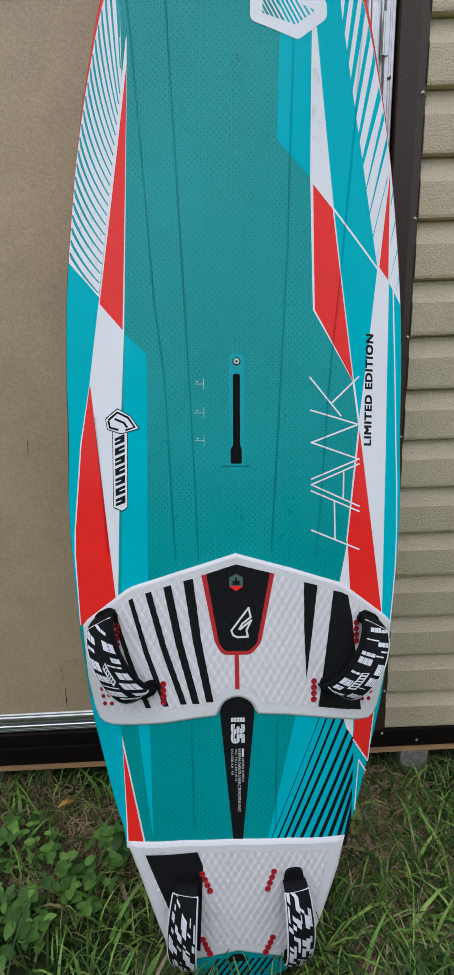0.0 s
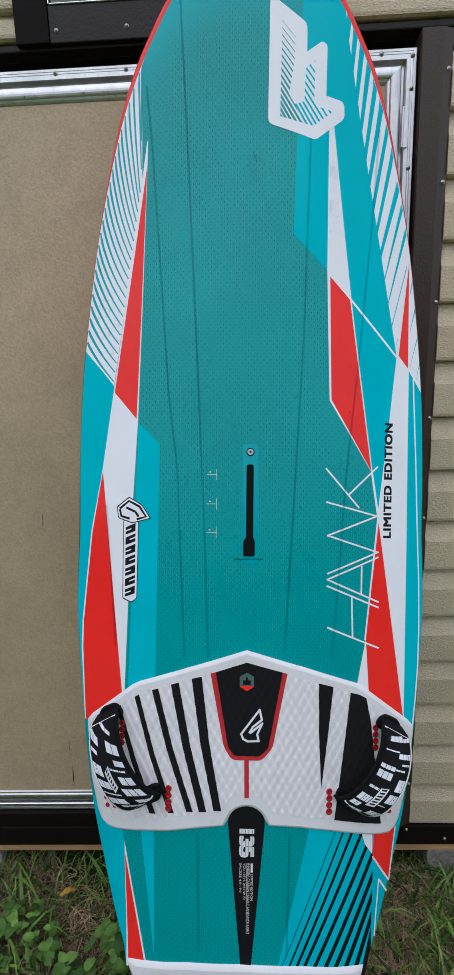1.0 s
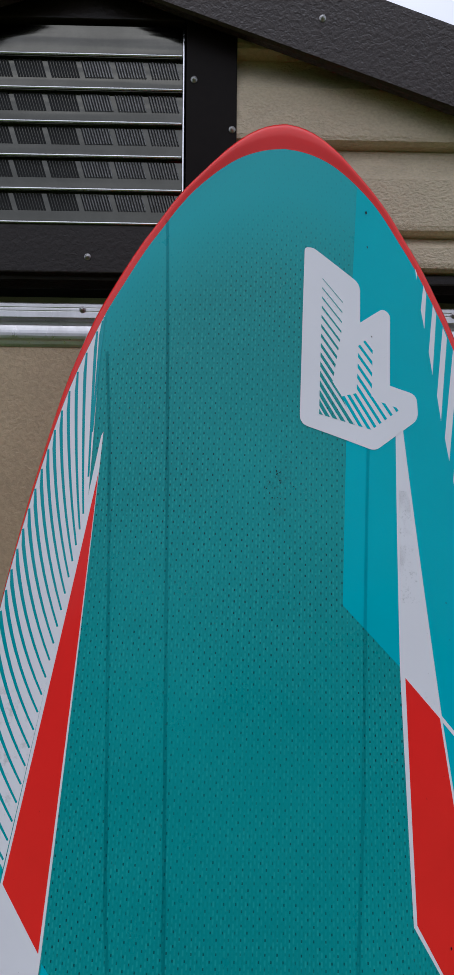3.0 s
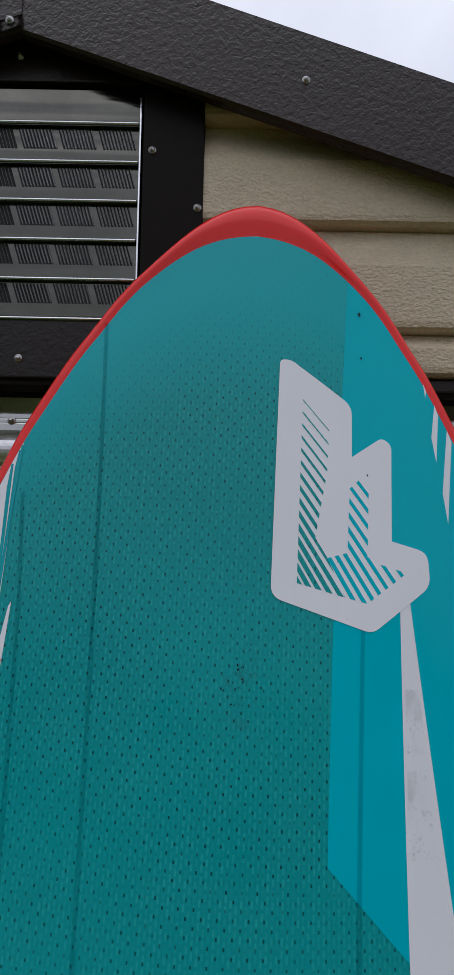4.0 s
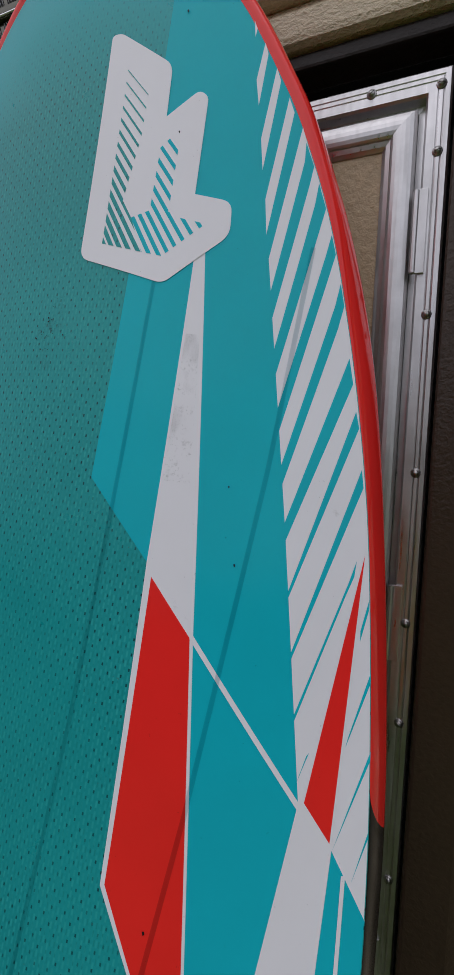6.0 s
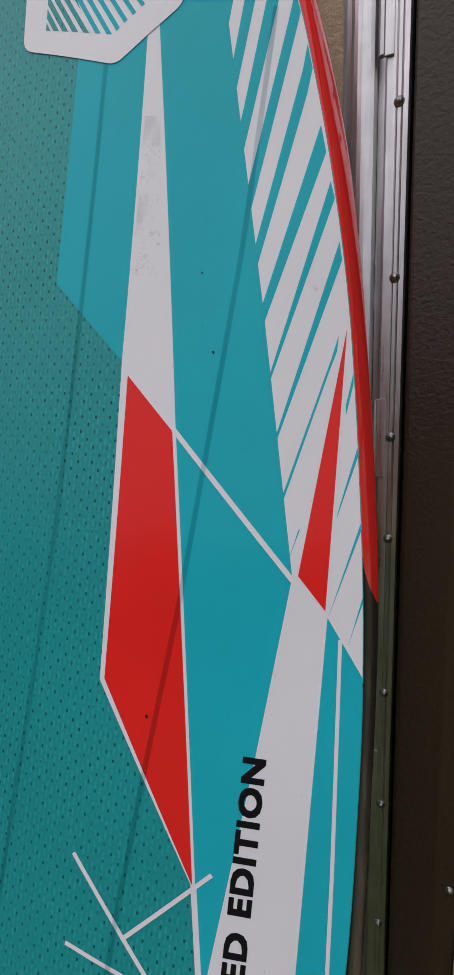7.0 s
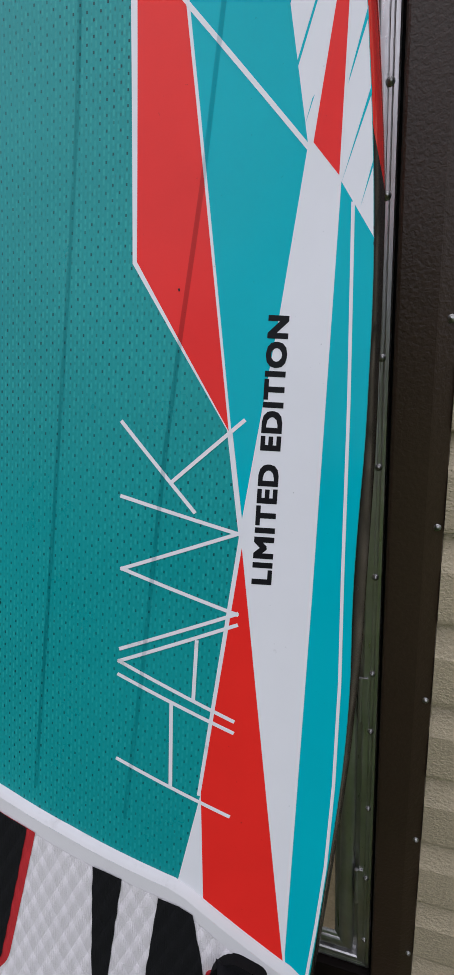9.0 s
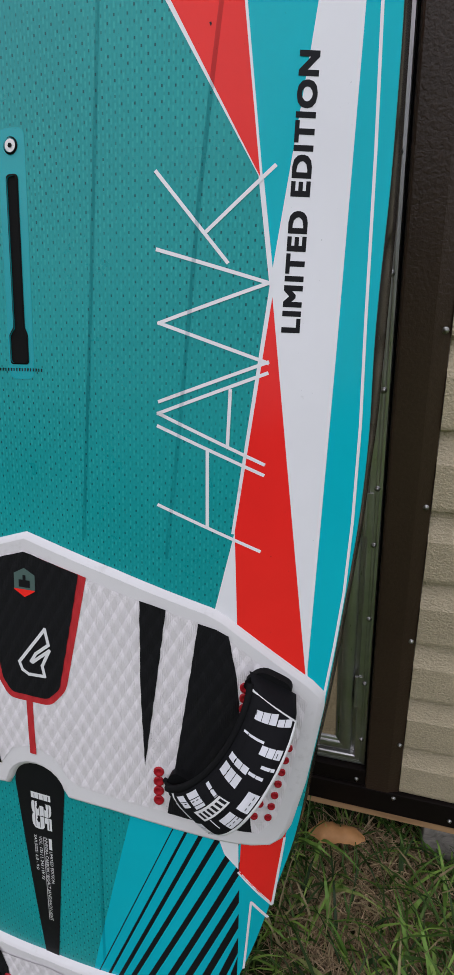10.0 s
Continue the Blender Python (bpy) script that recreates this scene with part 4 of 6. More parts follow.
def clip_convex(poly, hull):
    out = list(poly)
    for i in range(len(hull)):
        a, b = Vector(hull[i]), Vector(hull[(i + 1) % len(hull)])
        nrm_ = Vector((-(b - a).y, (b - a).x))
        res = []
        for j in range(len(out)):
            p, q = Vector(out[j]), Vector(out[(j + 1) % len(out)])
            dp, dq = (p - a).dot(nrm_), (q - a).dot(nrm_)
            if dp >= 0:
                res.append(tuple(p))
            if (dp >= 0) != (dq >= 0):
                res.append(tuple(p + (q - p) * (dp / (dp - dq))))
        out = res
        if len(out) < 3:
            return []
    return out


def ccw(poly):
    area = sum(poly[i - 1][0] * p[1] - p[0] * poly[i - 1][1] for i, p in enumerate(poly))
    return poly if area > 0 else poly[::-1]


# left graphics
white_left = [(-0.353, 0.951), (-0.352, 1.005), (-0.3345, 1.194), (-0.3105, 1.323), (-0.2875, 1.484)]
print_on("cyan_panel", edge(-1, 1.578, 0.80, 30) + [(-0.34, 0.80)] + white_left + [(-0.288, 1.500)], M_CYAN, 1, "smooth cyan side panel")
print_on("cyan_panel", [(-0.231, 1.420), (-0.186, 1.376), (-0.190, 0.80), (-0.25, 0.80)], M_CYAN, 1, "smooth cyan panel")
print_on("white_band", [(-0.2145, 1.995), (-0.2325, 1.428), (-0.241, 1.268), (-0.249, 1.05), (-0.2545, 0.869), (-0.256, 0.80), (-0.343, 0.80)] + white_left + [(-0.217, 1.990)], M_WHITE, 2, "tapering white band")
print_on("red_panel", [(-0.2165, 1.945), (-0.2358, 1.428), (-0.2848, 1.485)], M_RED, 3, "red wedge")
print_on("red_panel", [(-0.3095, 1.321), (-0.2605, 0.869), (-0.262, 0.80), (-0.341, 0.80), (-0.3495, 0.951), (-0.349, 1.005), (-0.3315, 1.194)], M_RED, 3, "red wedge")
inner_v = [1.499, 1.90, 1.92, 2.06, 2.20]
inner_u = [-0.2865, -0.2285, -0.2272, -0.227, -0.227]


def inner_left(v):
    return float(np.interp(v, inner_v, inner_u))


print_on("white_hatch", edge(-1, 2.150, 1.576, 30) + [(-0.312, 1.530), (inner_left(1.499), 1.499)] + [(inner_left(v), v) for v in (1.60, 1.70, 1.80, 1.90, 1.92, 2.0, 2.06, 2.10)], M_WHITE, 2, "white hatched side panel")
LINES = [(1.508 + 0.0192 * i, 1.596 + 0.0252 * i) for i in range(21)] + [(1.938, 2.128), (1.995, 2.142), (2.050, 2.147)]
for i, (vi, vs) in enumerate(LINES):
    a = (-(deck_half(vs) - 0.0004), vs)
    b = (inner_left(vi) - 0.0020, vi)
    bow = 0.0090 * min(1.0, 0.36 + i / 14) * (1 - i / 45) * (1 - smoothstep(1.80, 1.96, vi))
    pts = []
    for k in range(9):
        t = k / 8
        q = 4 * t * (1 - t) * bow
        pts.append((a[0] + (b[0] - a[0]) * t - q * 0.9, a[1] + (b[1] - a[1]) * t - q * 0.35))
    pts = [(max(p[0], -(deck_half(p[1]) - 0.0006)), p[1]) for p in pts]
    line_ = [(max(p[0], -(deck_half(p[1]) - 0.0005)), p[1]) for p in stroke(pts, (0.0066 - 0.00010 * i, 0.0024))]
    print_on("hatch_line", line_, M_TRACK, 3)
# left tail
print_on("cyan_wedge", [(-0.222, 0.64), (-0.190, 0.64), (-0.1865, 0.330)], M_CYAN, 1, "smooth cyan wedge")
print_on("cyan_panel", edge(-1, 0.64, 0.30, 16) + [(-0.2475, 0.30), (-0.253, 0.56), (-0.262, 0.64)], M_CYAN, 1, "smooth cyan side panel")
print_on("white_outline", [(-0.252, 0.562), (-0.247, 0.30), (-0.2005, 0.30)], M_WHITE, 2)
print_on("red_panel", [(-0.2508, 0.537), (-0.2435, 0.30), (-0.2045, 0.30)], M_RED, 3, "small red wedge")

# right graphics
print_on("cyan_panel", [(0.0965, 2.3315), (0.086, 1.985), (0.082, 1.795), (0.152, 1.726), (0.20, 1.66), (0.25, 1.32), (0.262, 1.24), (0.2865, 1.426), (0.302, 1.562)] + edge(1, 1.56, 2.332, 40), M_CYAN, 1, "smooth cyan panel")
print_on("white_band", [(0.1505, 2.045), (0.1565, 2.045), (0.2015, 1.673), (0.2503, 1.317), (0.1577, 1.466), (0.1505, 1.727)], M_WHITE, 2, "tapering white band")
print_on("red_panel", [(0.1568, 1.7158), (0.1988, 1.6715), (0.2472, 1.3235), (0.1616, 1.4675)], M_RED, 3, "red blade")
print_on("white_line", stroke([(0.2478, 1.325), (0.2625, 1.228)], 0.0045), M_WHITE, 2)
print_on("white_line", stroke([(0.2625, 1.232), (0.2350, 0.982)], 0.0042), M_WHITE, 2)
print_on("white_panel", [(0.2365, 0.985), (0.2185, 0.896), (0.20, 0.80), (0.255, 0.80), (0.2438, 0.884)], M_WHITE, 2)
print_on("red_panel", [(0.2632, 1.220), (0.2365, 0.985), (0.2425, 0.884), (0.248, 0.80), (0.322, 0.80), (0.3178, 0.828)], M_RED, 4, "red wedge")
print_on("white_band", [(0.3020, 1.568), (0.2855, 1.426), (0.262, 1.245), (0.2625, 1.221), (0.3165, 0.82), (0.317, 0.80), (0.3225, 0.80), (0.3205, 0.828), (0.326, 1.178), (0.328, 1.377), (0.3298, 1.5400)], M_WHITE, 3, "tapering white band")
print_on("cyan_panel", [(0.329, 1.537), (0.3590, 1.492)] + edge(1, 1.490, 0.78, 30) + [(0.318, 0.78), (0.325, 1.178), (0.327, 1.377)], M_CYAN, 1, "smooth cyan side panel")
print_on("white_line", stroke([(0.3402, 1.520), (0.347, 1.35), (0.3510, 1.20), (0.3545, 1.10), (0.3550, 1.0), (0.3525, 0.92), (0.3475, 0.86), (0.340, 0.79)], 0.0029), M_WHITE, 4)
print_on("white_line", stroke([(0.2000, 1.6725), (0.3050, 1.5583)], 0.0042), M_WHITE, 4)
print_on("white_hatch", [(0.2190, 2.008), (0.234, 1.928), (0.264, 1.771), (0.3015, 1.564), (0.329, 1.537), (0.3590, 1.492)] + edge(1, 1.494, 2.112, 30) + [(0.234, 2.130)], M_WHITE, 2, "white hatched side panel")
for sliver in ([(0.1785, 2.233), (0.1820, 2.225), (0.1810, 2.217)], [(0.1870, 2.176), (0.1910, 2.211), (0.1950, 2.200), (0.1920, 2.151)], [(0.1980, 2.120), (0.2045, 2.186), (0.2095, 2.174), (0.2030, 2.090)], [(0.2090, 2.063), (0.2190, 2.158), (0.2250, 2.144), (0.2140, 2.030)]):
    print_on("hatch_band", sliver, M_WHITE, 2, "white hatch sliver")
# teal cuts from the inner border up to the rail: upper edge (border, rail), lower edge (border, rail)
HATCH = [((0.2245, 1.978), (0.2415, 2.116), (0.2290, 1.954), (0.2485, 2.094)), ((0.2340, 1.925), (0.2555, 2.079), (0.2383, 1.903), (0.2625, 2.056)),
         ((0.2435, 1.872), (0.2705, 2.033), (0.2475, 1.854), (0.2755, 2.015)), ((0.2530, 1.825), (0.2840, 1.990), (0.2560, 1.809), (0.2890, 1.970)),
         ((0.2620, 1.777), (0.2970, 1.925), (0.2648, 1.763), (0.3025, 1.903)), ((0.2720, 1.721), (0.3075, 1.880), (0.2720, 1.713), (0.3115, 1.866)),
         ((0.2810, 1.675), (0.3175, 1.832), (0.2810, 1.667), (0.3205, 1.817))]
for b1, r1, b0, r0 in HATCH:
    band = [b0, b1] + [(b1[0] + (r1[0] - b1[0]) * q / 8, b1[1] + (r1[1] - b1[1]) * q / 8) for q in range(1, 9)] + [(r0[0] + (b0[0] - r0[0]) * q / 8, r0[1] + (b0[1] - r0[1]) * q / 8) for q in range(8)]
    print_on("hatch_line", [(min(p[0], deck_half(p[1]) - 0.0012), p[1]) for p in band], M_CYAN, 3)
for cut in ([(0.2900, 1.622), (0.2893, 1.627), (0.3180, 1.738), (0.3222, 1.757), (0.3218, 1.744), (0.3172, 1.728)], [(0.2978, 1.577), (0.3030, 1.600), (0.3048, 1.603)], [(0.3320, 1.694), (0.3313, 1.702), (0.3352, 1.728), (0.3358, 1.719)],
            [(0.3307, 1.612), (0.3316, 1.619), (0.3428, 1.672), (0.3434, 1.663)], [(0.3300, 1.535), (0.3493, 1.613), (0.3498, 1.606)], [(0.3462, 1.516), (0.3541, 1.554), (0.3545, 1.549)]):
    print_on("hatch_line", cut, M_CYAN, 3)
print_on("white_outline", [(0.3285, 1.772), (0.3035, 1.5655), (0.3295, 1.5365)], M_WHITE, 4)
print_on("red_panel", [(0.328, 1.763), (0.3058, 1.5655), (0.3278, 1.5405)], M_RED, 5, "red sliver")
# right tail: cyan field with black diagonal stripes
print_on("cyan_panel", [(0.128, 0.64), (0.0605, 0.33), (0.2290, 0.30)] + edge(1, 0.305, 0.64, 16), M_CYAN, 1, "smooth cyan panel")
TAILBARS = [(0.175, 0.602, 0.071, 0.339, 0.0014), (0.191, 0.599, 0.085, 0.3365, 0.0036), (0.209, 0.5955, 0.100, 0.335, 0.0055), (0.2285, 0.590, 0.1155, 0.3335, 0.0066), (0.2505, 0.5845, 0.136, 0.3305, 0.0076), (0.256, 0.5475, 0.1585, 0.3275, 0.0084), (0.256, 0.4995, 0.179, 0.324, 0.0092), (0.256, 0.4555, 0.2005, 0.320, 0.0098), (0.2565, 0.4115, 0.2225, 0.316, 0.0100), (0.256, 0.368, 0.241, 0.3115, 0.0105)]
for x1, y1, x0, y0, w in TAILBARS:
    d = Vector((x1 - x0, y1 - y0)).normalized()
    more = 0.03
    bar_ = stroke([(x0 - d.x * 0.02, y0 - d.y * 0.02), (x1 + d.x * more, y1 + d.y * more)], w)
    print_on("black_stripe", clip_convex(ccw(bar_), ccw([(0.0, 0.2), (0.2555, 0.2), (0.2563, 0.42), (0.2560, 0.66), (0.0, 0.66)])), M_BLACKPRINT, 2)
print_on("white_panel", [(0.2375, 0.570), (0.222, 0.62), (0.258, 0.62), (0.2535, 0.590), (0.2545, 0.545)], M_WHITE, 3)
print_on("red_panel", [(0.2575, 0.62), (0.2555, 0.540), (0.2955, 0.4765), (0.3045, 0.565), (0.311, 0.62)], M_RED, 4, "red wedge")
print_on("white_line", stroke([(0.2545, 0.541), (0.2962, 0.4735)], 0.0036), M_WHITE, 4)
print_on("white_line", stroke([(0.3070, 0.590), (0.2958, 0.474)], 0.0030), M_WHITE, 5)
print_on("white_line", stroke([(0.2915, 0.4515), (0.2712, 0.4860)], 0.0034), M_WHITE, 4)
print_on("white_line", stroke([(0.2707, 0.488), (0.2640, 0.366)], 0.0028), M_WHITE, 4)

# faint stringer lines that show through the paint
SEAMS = [[(-0.1495, 2.275), (-0.137, 2.054), (-0.107, 1.489), (-0.092, 1.197), (-0.082, 0.95)], [(-0.218, 2.10), (-0.207, 1.995), (-0.168, 1.476), (-0.149, 1.327), (-0.130, 0.95)],
         [(0.118, 2.12), (0.113, 1.946), (0.104, 1.587), (0.083, 1.19), (0.070, 0.965)], [(0.256, 2.02), (0.243, 1.82), (0.227, 1.646), (0.217, 1.534), (0.203, 1.411), (0.192, 1.30), (0.178, 1.10), (0.165, 0.95)],
         [(-0.300, 1.25), (-0.275, 0.96)], [(-0.100, 0.60), (-0.096, 0.36)], [(0.082, 0.60), (0.079, 0.36)]]
for pts in SEAMS:
    print_on("stringer_line", stroke(pts, 0.0042), M_SEAM, 6)

# emblem on the nose: a plain white angular shape with slanted teal cuts
EMB = rounded([(0.029, 2.2415), (0.040, 2.2415), (0.1025, 2.199), (0.1030, 2.147), (0.1335, 2.1695), (0.1435, 2.163), (0.1430, 2.068), (0.1795, 2.060), (0.1815, 2.028), (0.1230, 1.982), (0.0275, 2.010)], [0.010, 0.010, 0.010, 0.0, 0.008, 0.008, 0.0, 0.010, 0.010, 0.008, 0.011])
emblem = print_on("emblem", EMB, M_WHITE, 7, "white angular emblem shape")


FAMILY_L = [[(0.0530, 2.2025), (0.0800, 2.1735), (0.0785, 2.130), (0.0680, 2.066), (0.0515, 2.0235)], [(0.0515, 2.0235), (0.0680, 2.066), (0.0800, 2.0480), (0.0965, 2.0130)]]
FAMILY_R = [[(0.0990, 2.0540), (0.1010, 2.116), (0.1110, 2.1255), (0.1200, 2.113), (0.1190, 2.0625), (0.1185, 2.0518)], [(0.0800, 2.0480), (0.0990, 2.0540), (0.1185, 2.0518), (0.1300, 2.0455), (0.1185, 2.0085), (0.0965, 2.0130)], [(0.1300, 2.0455), (0.1575, 2.0390), (0.1185, 2.0085)]]


def cut_family(hulls, u0, v_top, pitch, n, slope0, slope_step, w0, w_step, w_max):
    for hull in hulls:
        for i in range(n):
            c0, sl = v_top - pitch * i, slope0 + slope_step * i
            wdt = min(w_max, w0 + w_step * i)
            band = [(0.03, c0 + (u0 - 0.03) * sl), (0.03, c0 - wdt + (u0 - 0.03) * sl), (0.18, c0 - wdt - (0.18 - u0) * sl), (0.18, c0 - (0.18 - u0) * sl)]
            got = clip_convex(ccw(band), ccw(hull))
            clean = [p for k, p in enumerate(got) if (Vector(p) - Vector(got[k - 1])).length > 2e-4]
            if len(clean) >= 3:
                part("cut", drape(clean, LAYER * 8.4), M_CYAN if sum(p[0] for p in clean) / len(clean) > 0.088 else M_WEAVE, emblem)


cut_family(FAMILY_L, 0.0525, 2.2022, 0.0124, 16, 1.10, 0.040, 0.0012, 0.00062, 0.0085)
cut_family(FAMILY_R, 0.1000, 2.1360, 0.0142, 16, 1.20, 0.050, 0.0052, 0.0003, 0.0080)


# grey scuffs on the white needle
for u, v, r in ((0.109, 2.297, 0.0016), (0.1115, 2.250, 0.0011), (0.1185, 2.130, 0.0009), (0.2268, 1.737, 0.0010), (0.2126, 1.802, 0.0008), (0.1997, 1.4435, 0.0011)):
    print_on("paint_chip", [(u - r, v + r), (u + 0.6 * r, v + 1.4 * r), (u + r, v - 0.4 * r), (u + 0.1 * r, v - 1.6 * r)], M_BLACKPRINT, 8.6)
print_on("scuff", [(0.1535, 1.935), (0.1670, 1.935), (0.1780, 1.80), (0.1530, 1.80)], M_SCUFF, 6)
speck_rnd = random.Random(31)
for k in range(20):
    u, v, r = speck_rnd.gauss(0.003, 0.006), speck_rnd.gauss(1.938, 0.014), speck_rnd.uniform(0.0004, 0.0010)
    print_on("paint_chip", [(u - r, v + 0.6 * r), (u + 0.3 * r, v + r), (u + r, v - 0.3 * r), (u - 0.2 * r, v - r)], M_BLACKPRINT, 6.6)
print_on("scuff", [(-0.013, 1.972), (0.017, 1.972), (0.020, 1.897), (-0.013, 1.897)], M_SCUFF, 6)

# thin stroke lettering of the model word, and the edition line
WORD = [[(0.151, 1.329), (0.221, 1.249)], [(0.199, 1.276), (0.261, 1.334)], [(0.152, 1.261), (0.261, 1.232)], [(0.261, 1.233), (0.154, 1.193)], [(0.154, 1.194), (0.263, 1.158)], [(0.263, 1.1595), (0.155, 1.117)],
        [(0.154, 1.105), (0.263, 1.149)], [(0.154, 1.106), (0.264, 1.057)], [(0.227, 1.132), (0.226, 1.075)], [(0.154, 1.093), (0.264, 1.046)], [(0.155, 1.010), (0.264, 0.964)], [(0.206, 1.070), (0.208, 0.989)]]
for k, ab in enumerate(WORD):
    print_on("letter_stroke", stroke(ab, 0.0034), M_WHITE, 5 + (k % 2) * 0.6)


def lettering(name, text, start, end, height, mat, layer, parent=None, bold=0.0, label="", top=1):
    """Words along the line from start to end on the deck; top: +1 puts the letters' tops to the left of that line."""
    cu = bpy.data.curves.new(name, "FONT")
    cu.body, cu.resolution_u, cu.space_character = text, 3, 0.86 if bold > 0.049 else (1.12 if bold else 1.0)
    tmp = bpy.data.objects.new(name, cu)
    scene.collection.objects.link(tmp)
    dg = bpy.context.evaluated_depsgraph_get()
    me = bpy.data.meshes.new_from_object(tmp.evaluated_get(dg))
    bpy.data.objects.remove(tmp)
    bpy.data.curves.remove(cu)
    xs_ = [v.co.x for v in me.vertices]
    ys_ = [v.co.y for v in me.vertices]
    x0, x1, y0, y1 = min(xs_), max(xs_), min(ys_), max(ys_)
    s, e = Vector(start), Vector(end)
    d = (e - s).normalized()
    n_ = Vector((-d.y, d.x)) * top
    bm = bmesh.new()
    bm.from_mesh(me)
    if bold:
        # heavier strokes: the outline laid over itself with small shifts
        for k in range(1, 9):
            dup = bmesh.ops.duplicate(bm, geom=[f for f in bm.faces if f.material_index == 0 and not f.tag] if k == 1 else first)
            if k == 1:
                first = [f for f in bm.faces if f not in set(g for g in dup["geom"] if isinstance(g, bmesh.types.BMFace))]
            du, dv = ((1, 0), (1, 1), (0, 1), (-1, 1), (-1, 0), (-1, -1), (0, -1), (1, -1))[k - 1]
            for g in dup["geom"]:
                if isinstance(g, bmesh.types.BMVert):
                    g.co += Vector((bold * du, bold * dv, k * 0.00001))
    for v in bm.verts:
        p = s + (e - s) * ((v.co.x - x0) / (x1 - x0)) + n_ * height * ((v.co.y - y0) / (y1 - y0))
        v.co = on_deck(p.x, p.y, LAYER * layer + v.co.z)
    bm.normal_update()
    bm.to_mesh(me)
    bm.free()
    me.materials.clear()
    me.materials.append(mat)
    ob = new(name, me)
    ob.parent = parent or board
    if label:
        ob["label"] = label
    return ob


lettering("edition_text", "LIMITED EDITION", (0.2895, 1.1885), (0.2930, 1.4230), 0.0158, M_BLACKPRINT, 4, bold=0.043, label="bold black lettering")

# sponsor bar on the left band: plain dark blocks on a white bar, with an angular badge
bar = print_on("badge", rounded([(-0.262, 1.220), (-0.228, 1.222), (-0.2300, 1.060), (-0.2420, 1.050), (-0.262, 1.058)], 0.004), M_BLACKPRINT, 4, "black-edged white badge with dark blocks")
part("badge_face", drape(rounded([(-0.2605, 1.2185), (-0.2295, 1.2205), (-0.2315, 1.061), (-0.2422, 1.0525), (-0.2605, 1.060)], 0.003), LAYER * 5), M_WHITE, bar)
for i in range(7):
    v = 1.2075 - i * 0.0213
    part("block", drape([(-0.2565, v - 0.0030), (-0.2350, v + 0.0065), (-0.2353, v - 0.0100), (-0.2565, v - 0.0180)], LAYER * 6), M_BLACKPRINT, bar)
    part("block_gap", drape([(-0.2350, v + 0.0002), (-0.2350, v - 0.0026), (-0.2475, v - 0.0078), (-0.2475, v - 0.0054)] if i % 2 else [(-0.2565, v - 0.0092), (-0.2565, v - 0.0120), (-0.2440, v - 0.0066), (-0.2440, v - 0.0042)], LAYER * 7), M_WHITE, bar)
badge2 = print_on("badge", rounded([(-0.250, 1.268), (-0.277, 1.247), (-0.273, 1.223), (-0.242, 1.213), (-0.202, 1.224), (-0.222, 1.252)], 0.003), M_BLACKPRINT, 6, "black-edged white angular badge")
part("badge_face", drape(rounded([(-0.2495, 1.2655), (-0.2750, 1.2455), (-0.2715, 1.2245), (-0.2420, 1.2152), (-0.2050, 1.2248), (-0.2230, 1.2505)], 0.003), LAYER * 7), M_WHITE, badge2)
for pts in ([(-0.2700, 1.2420), (-0.2665, 1.2275), (-0.2480, 1.2225)], [(-0.2700, 1.2430), (-0.2500, 1.2590), (-0.2270, 1.2475), (-0.2130, 1.2275), (-0.2330, 1.2215)], [(-0.2560, 1.2455), (-0.2360, 1.2370), (-0.2290, 1.2270)]):
    part("badge_line", drape(stroke(pts, 0.0048), LAYER * 8), M_BLACKPRINT, badge2)

# mast track, plug, scale marks
track = print_on("mast_track", rounded([(-0.0165, 1.376), (0.0150, 1.376), (0.0150, 1.135), (-0.0165, 1.135)], 0.010), M_TRACK, 2, "smooth recessed mast track with a black slot")


def ring_bm(poly_in, poly_out, l0, l1):
    bm = bmesh.new()
    a = [bm.verts.new(on_deck(u, v, l1)) for u, v in poly_in]
    b = [bm.verts.new(on_deck(u, v, l0)) for u, v in poly_out]
    n = len(a)
    for i in range(n):
        bm.faces.new((b[i], b[(i + 1) % n], a[(i + 1) % n], a[i]))
    bmesh.ops.recalc_face_normals(bm, faces=bm.faces)
    if sum(f.normal.z for f in bm.faces) < 0:
        bmesh.ops.reverse_faces(bm, faces=bm.faces[:])
    return bm


SLOT = rounded([(-0.0070, 1.333), (0.0042, 1.333), (0.0042, 1.187), (0.0075, 1.180), (0.0075, 1.152), (-0.0125, 1.152), (-0.0125, 1.180), (-0.0070, 1.187)], [0.005, 0.005, 0.001, 0.002, 0.004, 0.004, 0.002, 0.001])
M_SLOT = fabric("black_rubber", (0.006, 0.006, 0.006))
part("slot", drape(SLOT, LAYER * 4), M_SLOT, track, "black slot")
SLOT_OUT = rounded([(-0.0086, 1.335), (0.0058, 1.335), (0.0058, 1.1885), (0.0091, 1.181), (0.0091, 1.1505), (-0.0141, 1.1505), (-0.0141, 1.181), (-0.0086, 1.1885)], [0.005, 0.005, 0.001, 0.002, 0.004, 0.004, 0.002, 0.001])
part("slot_lip", ring_bm(SLOT, SLOT_OUT, 0.0008, 0.0020), M_SLOT, track)


def disc(u, v, r, n=20):
    return [(u + r * math.cos(2 * math.pi * i / n), v + r * math.sin(2 * math.pi * i / n)) for i in range(n)]


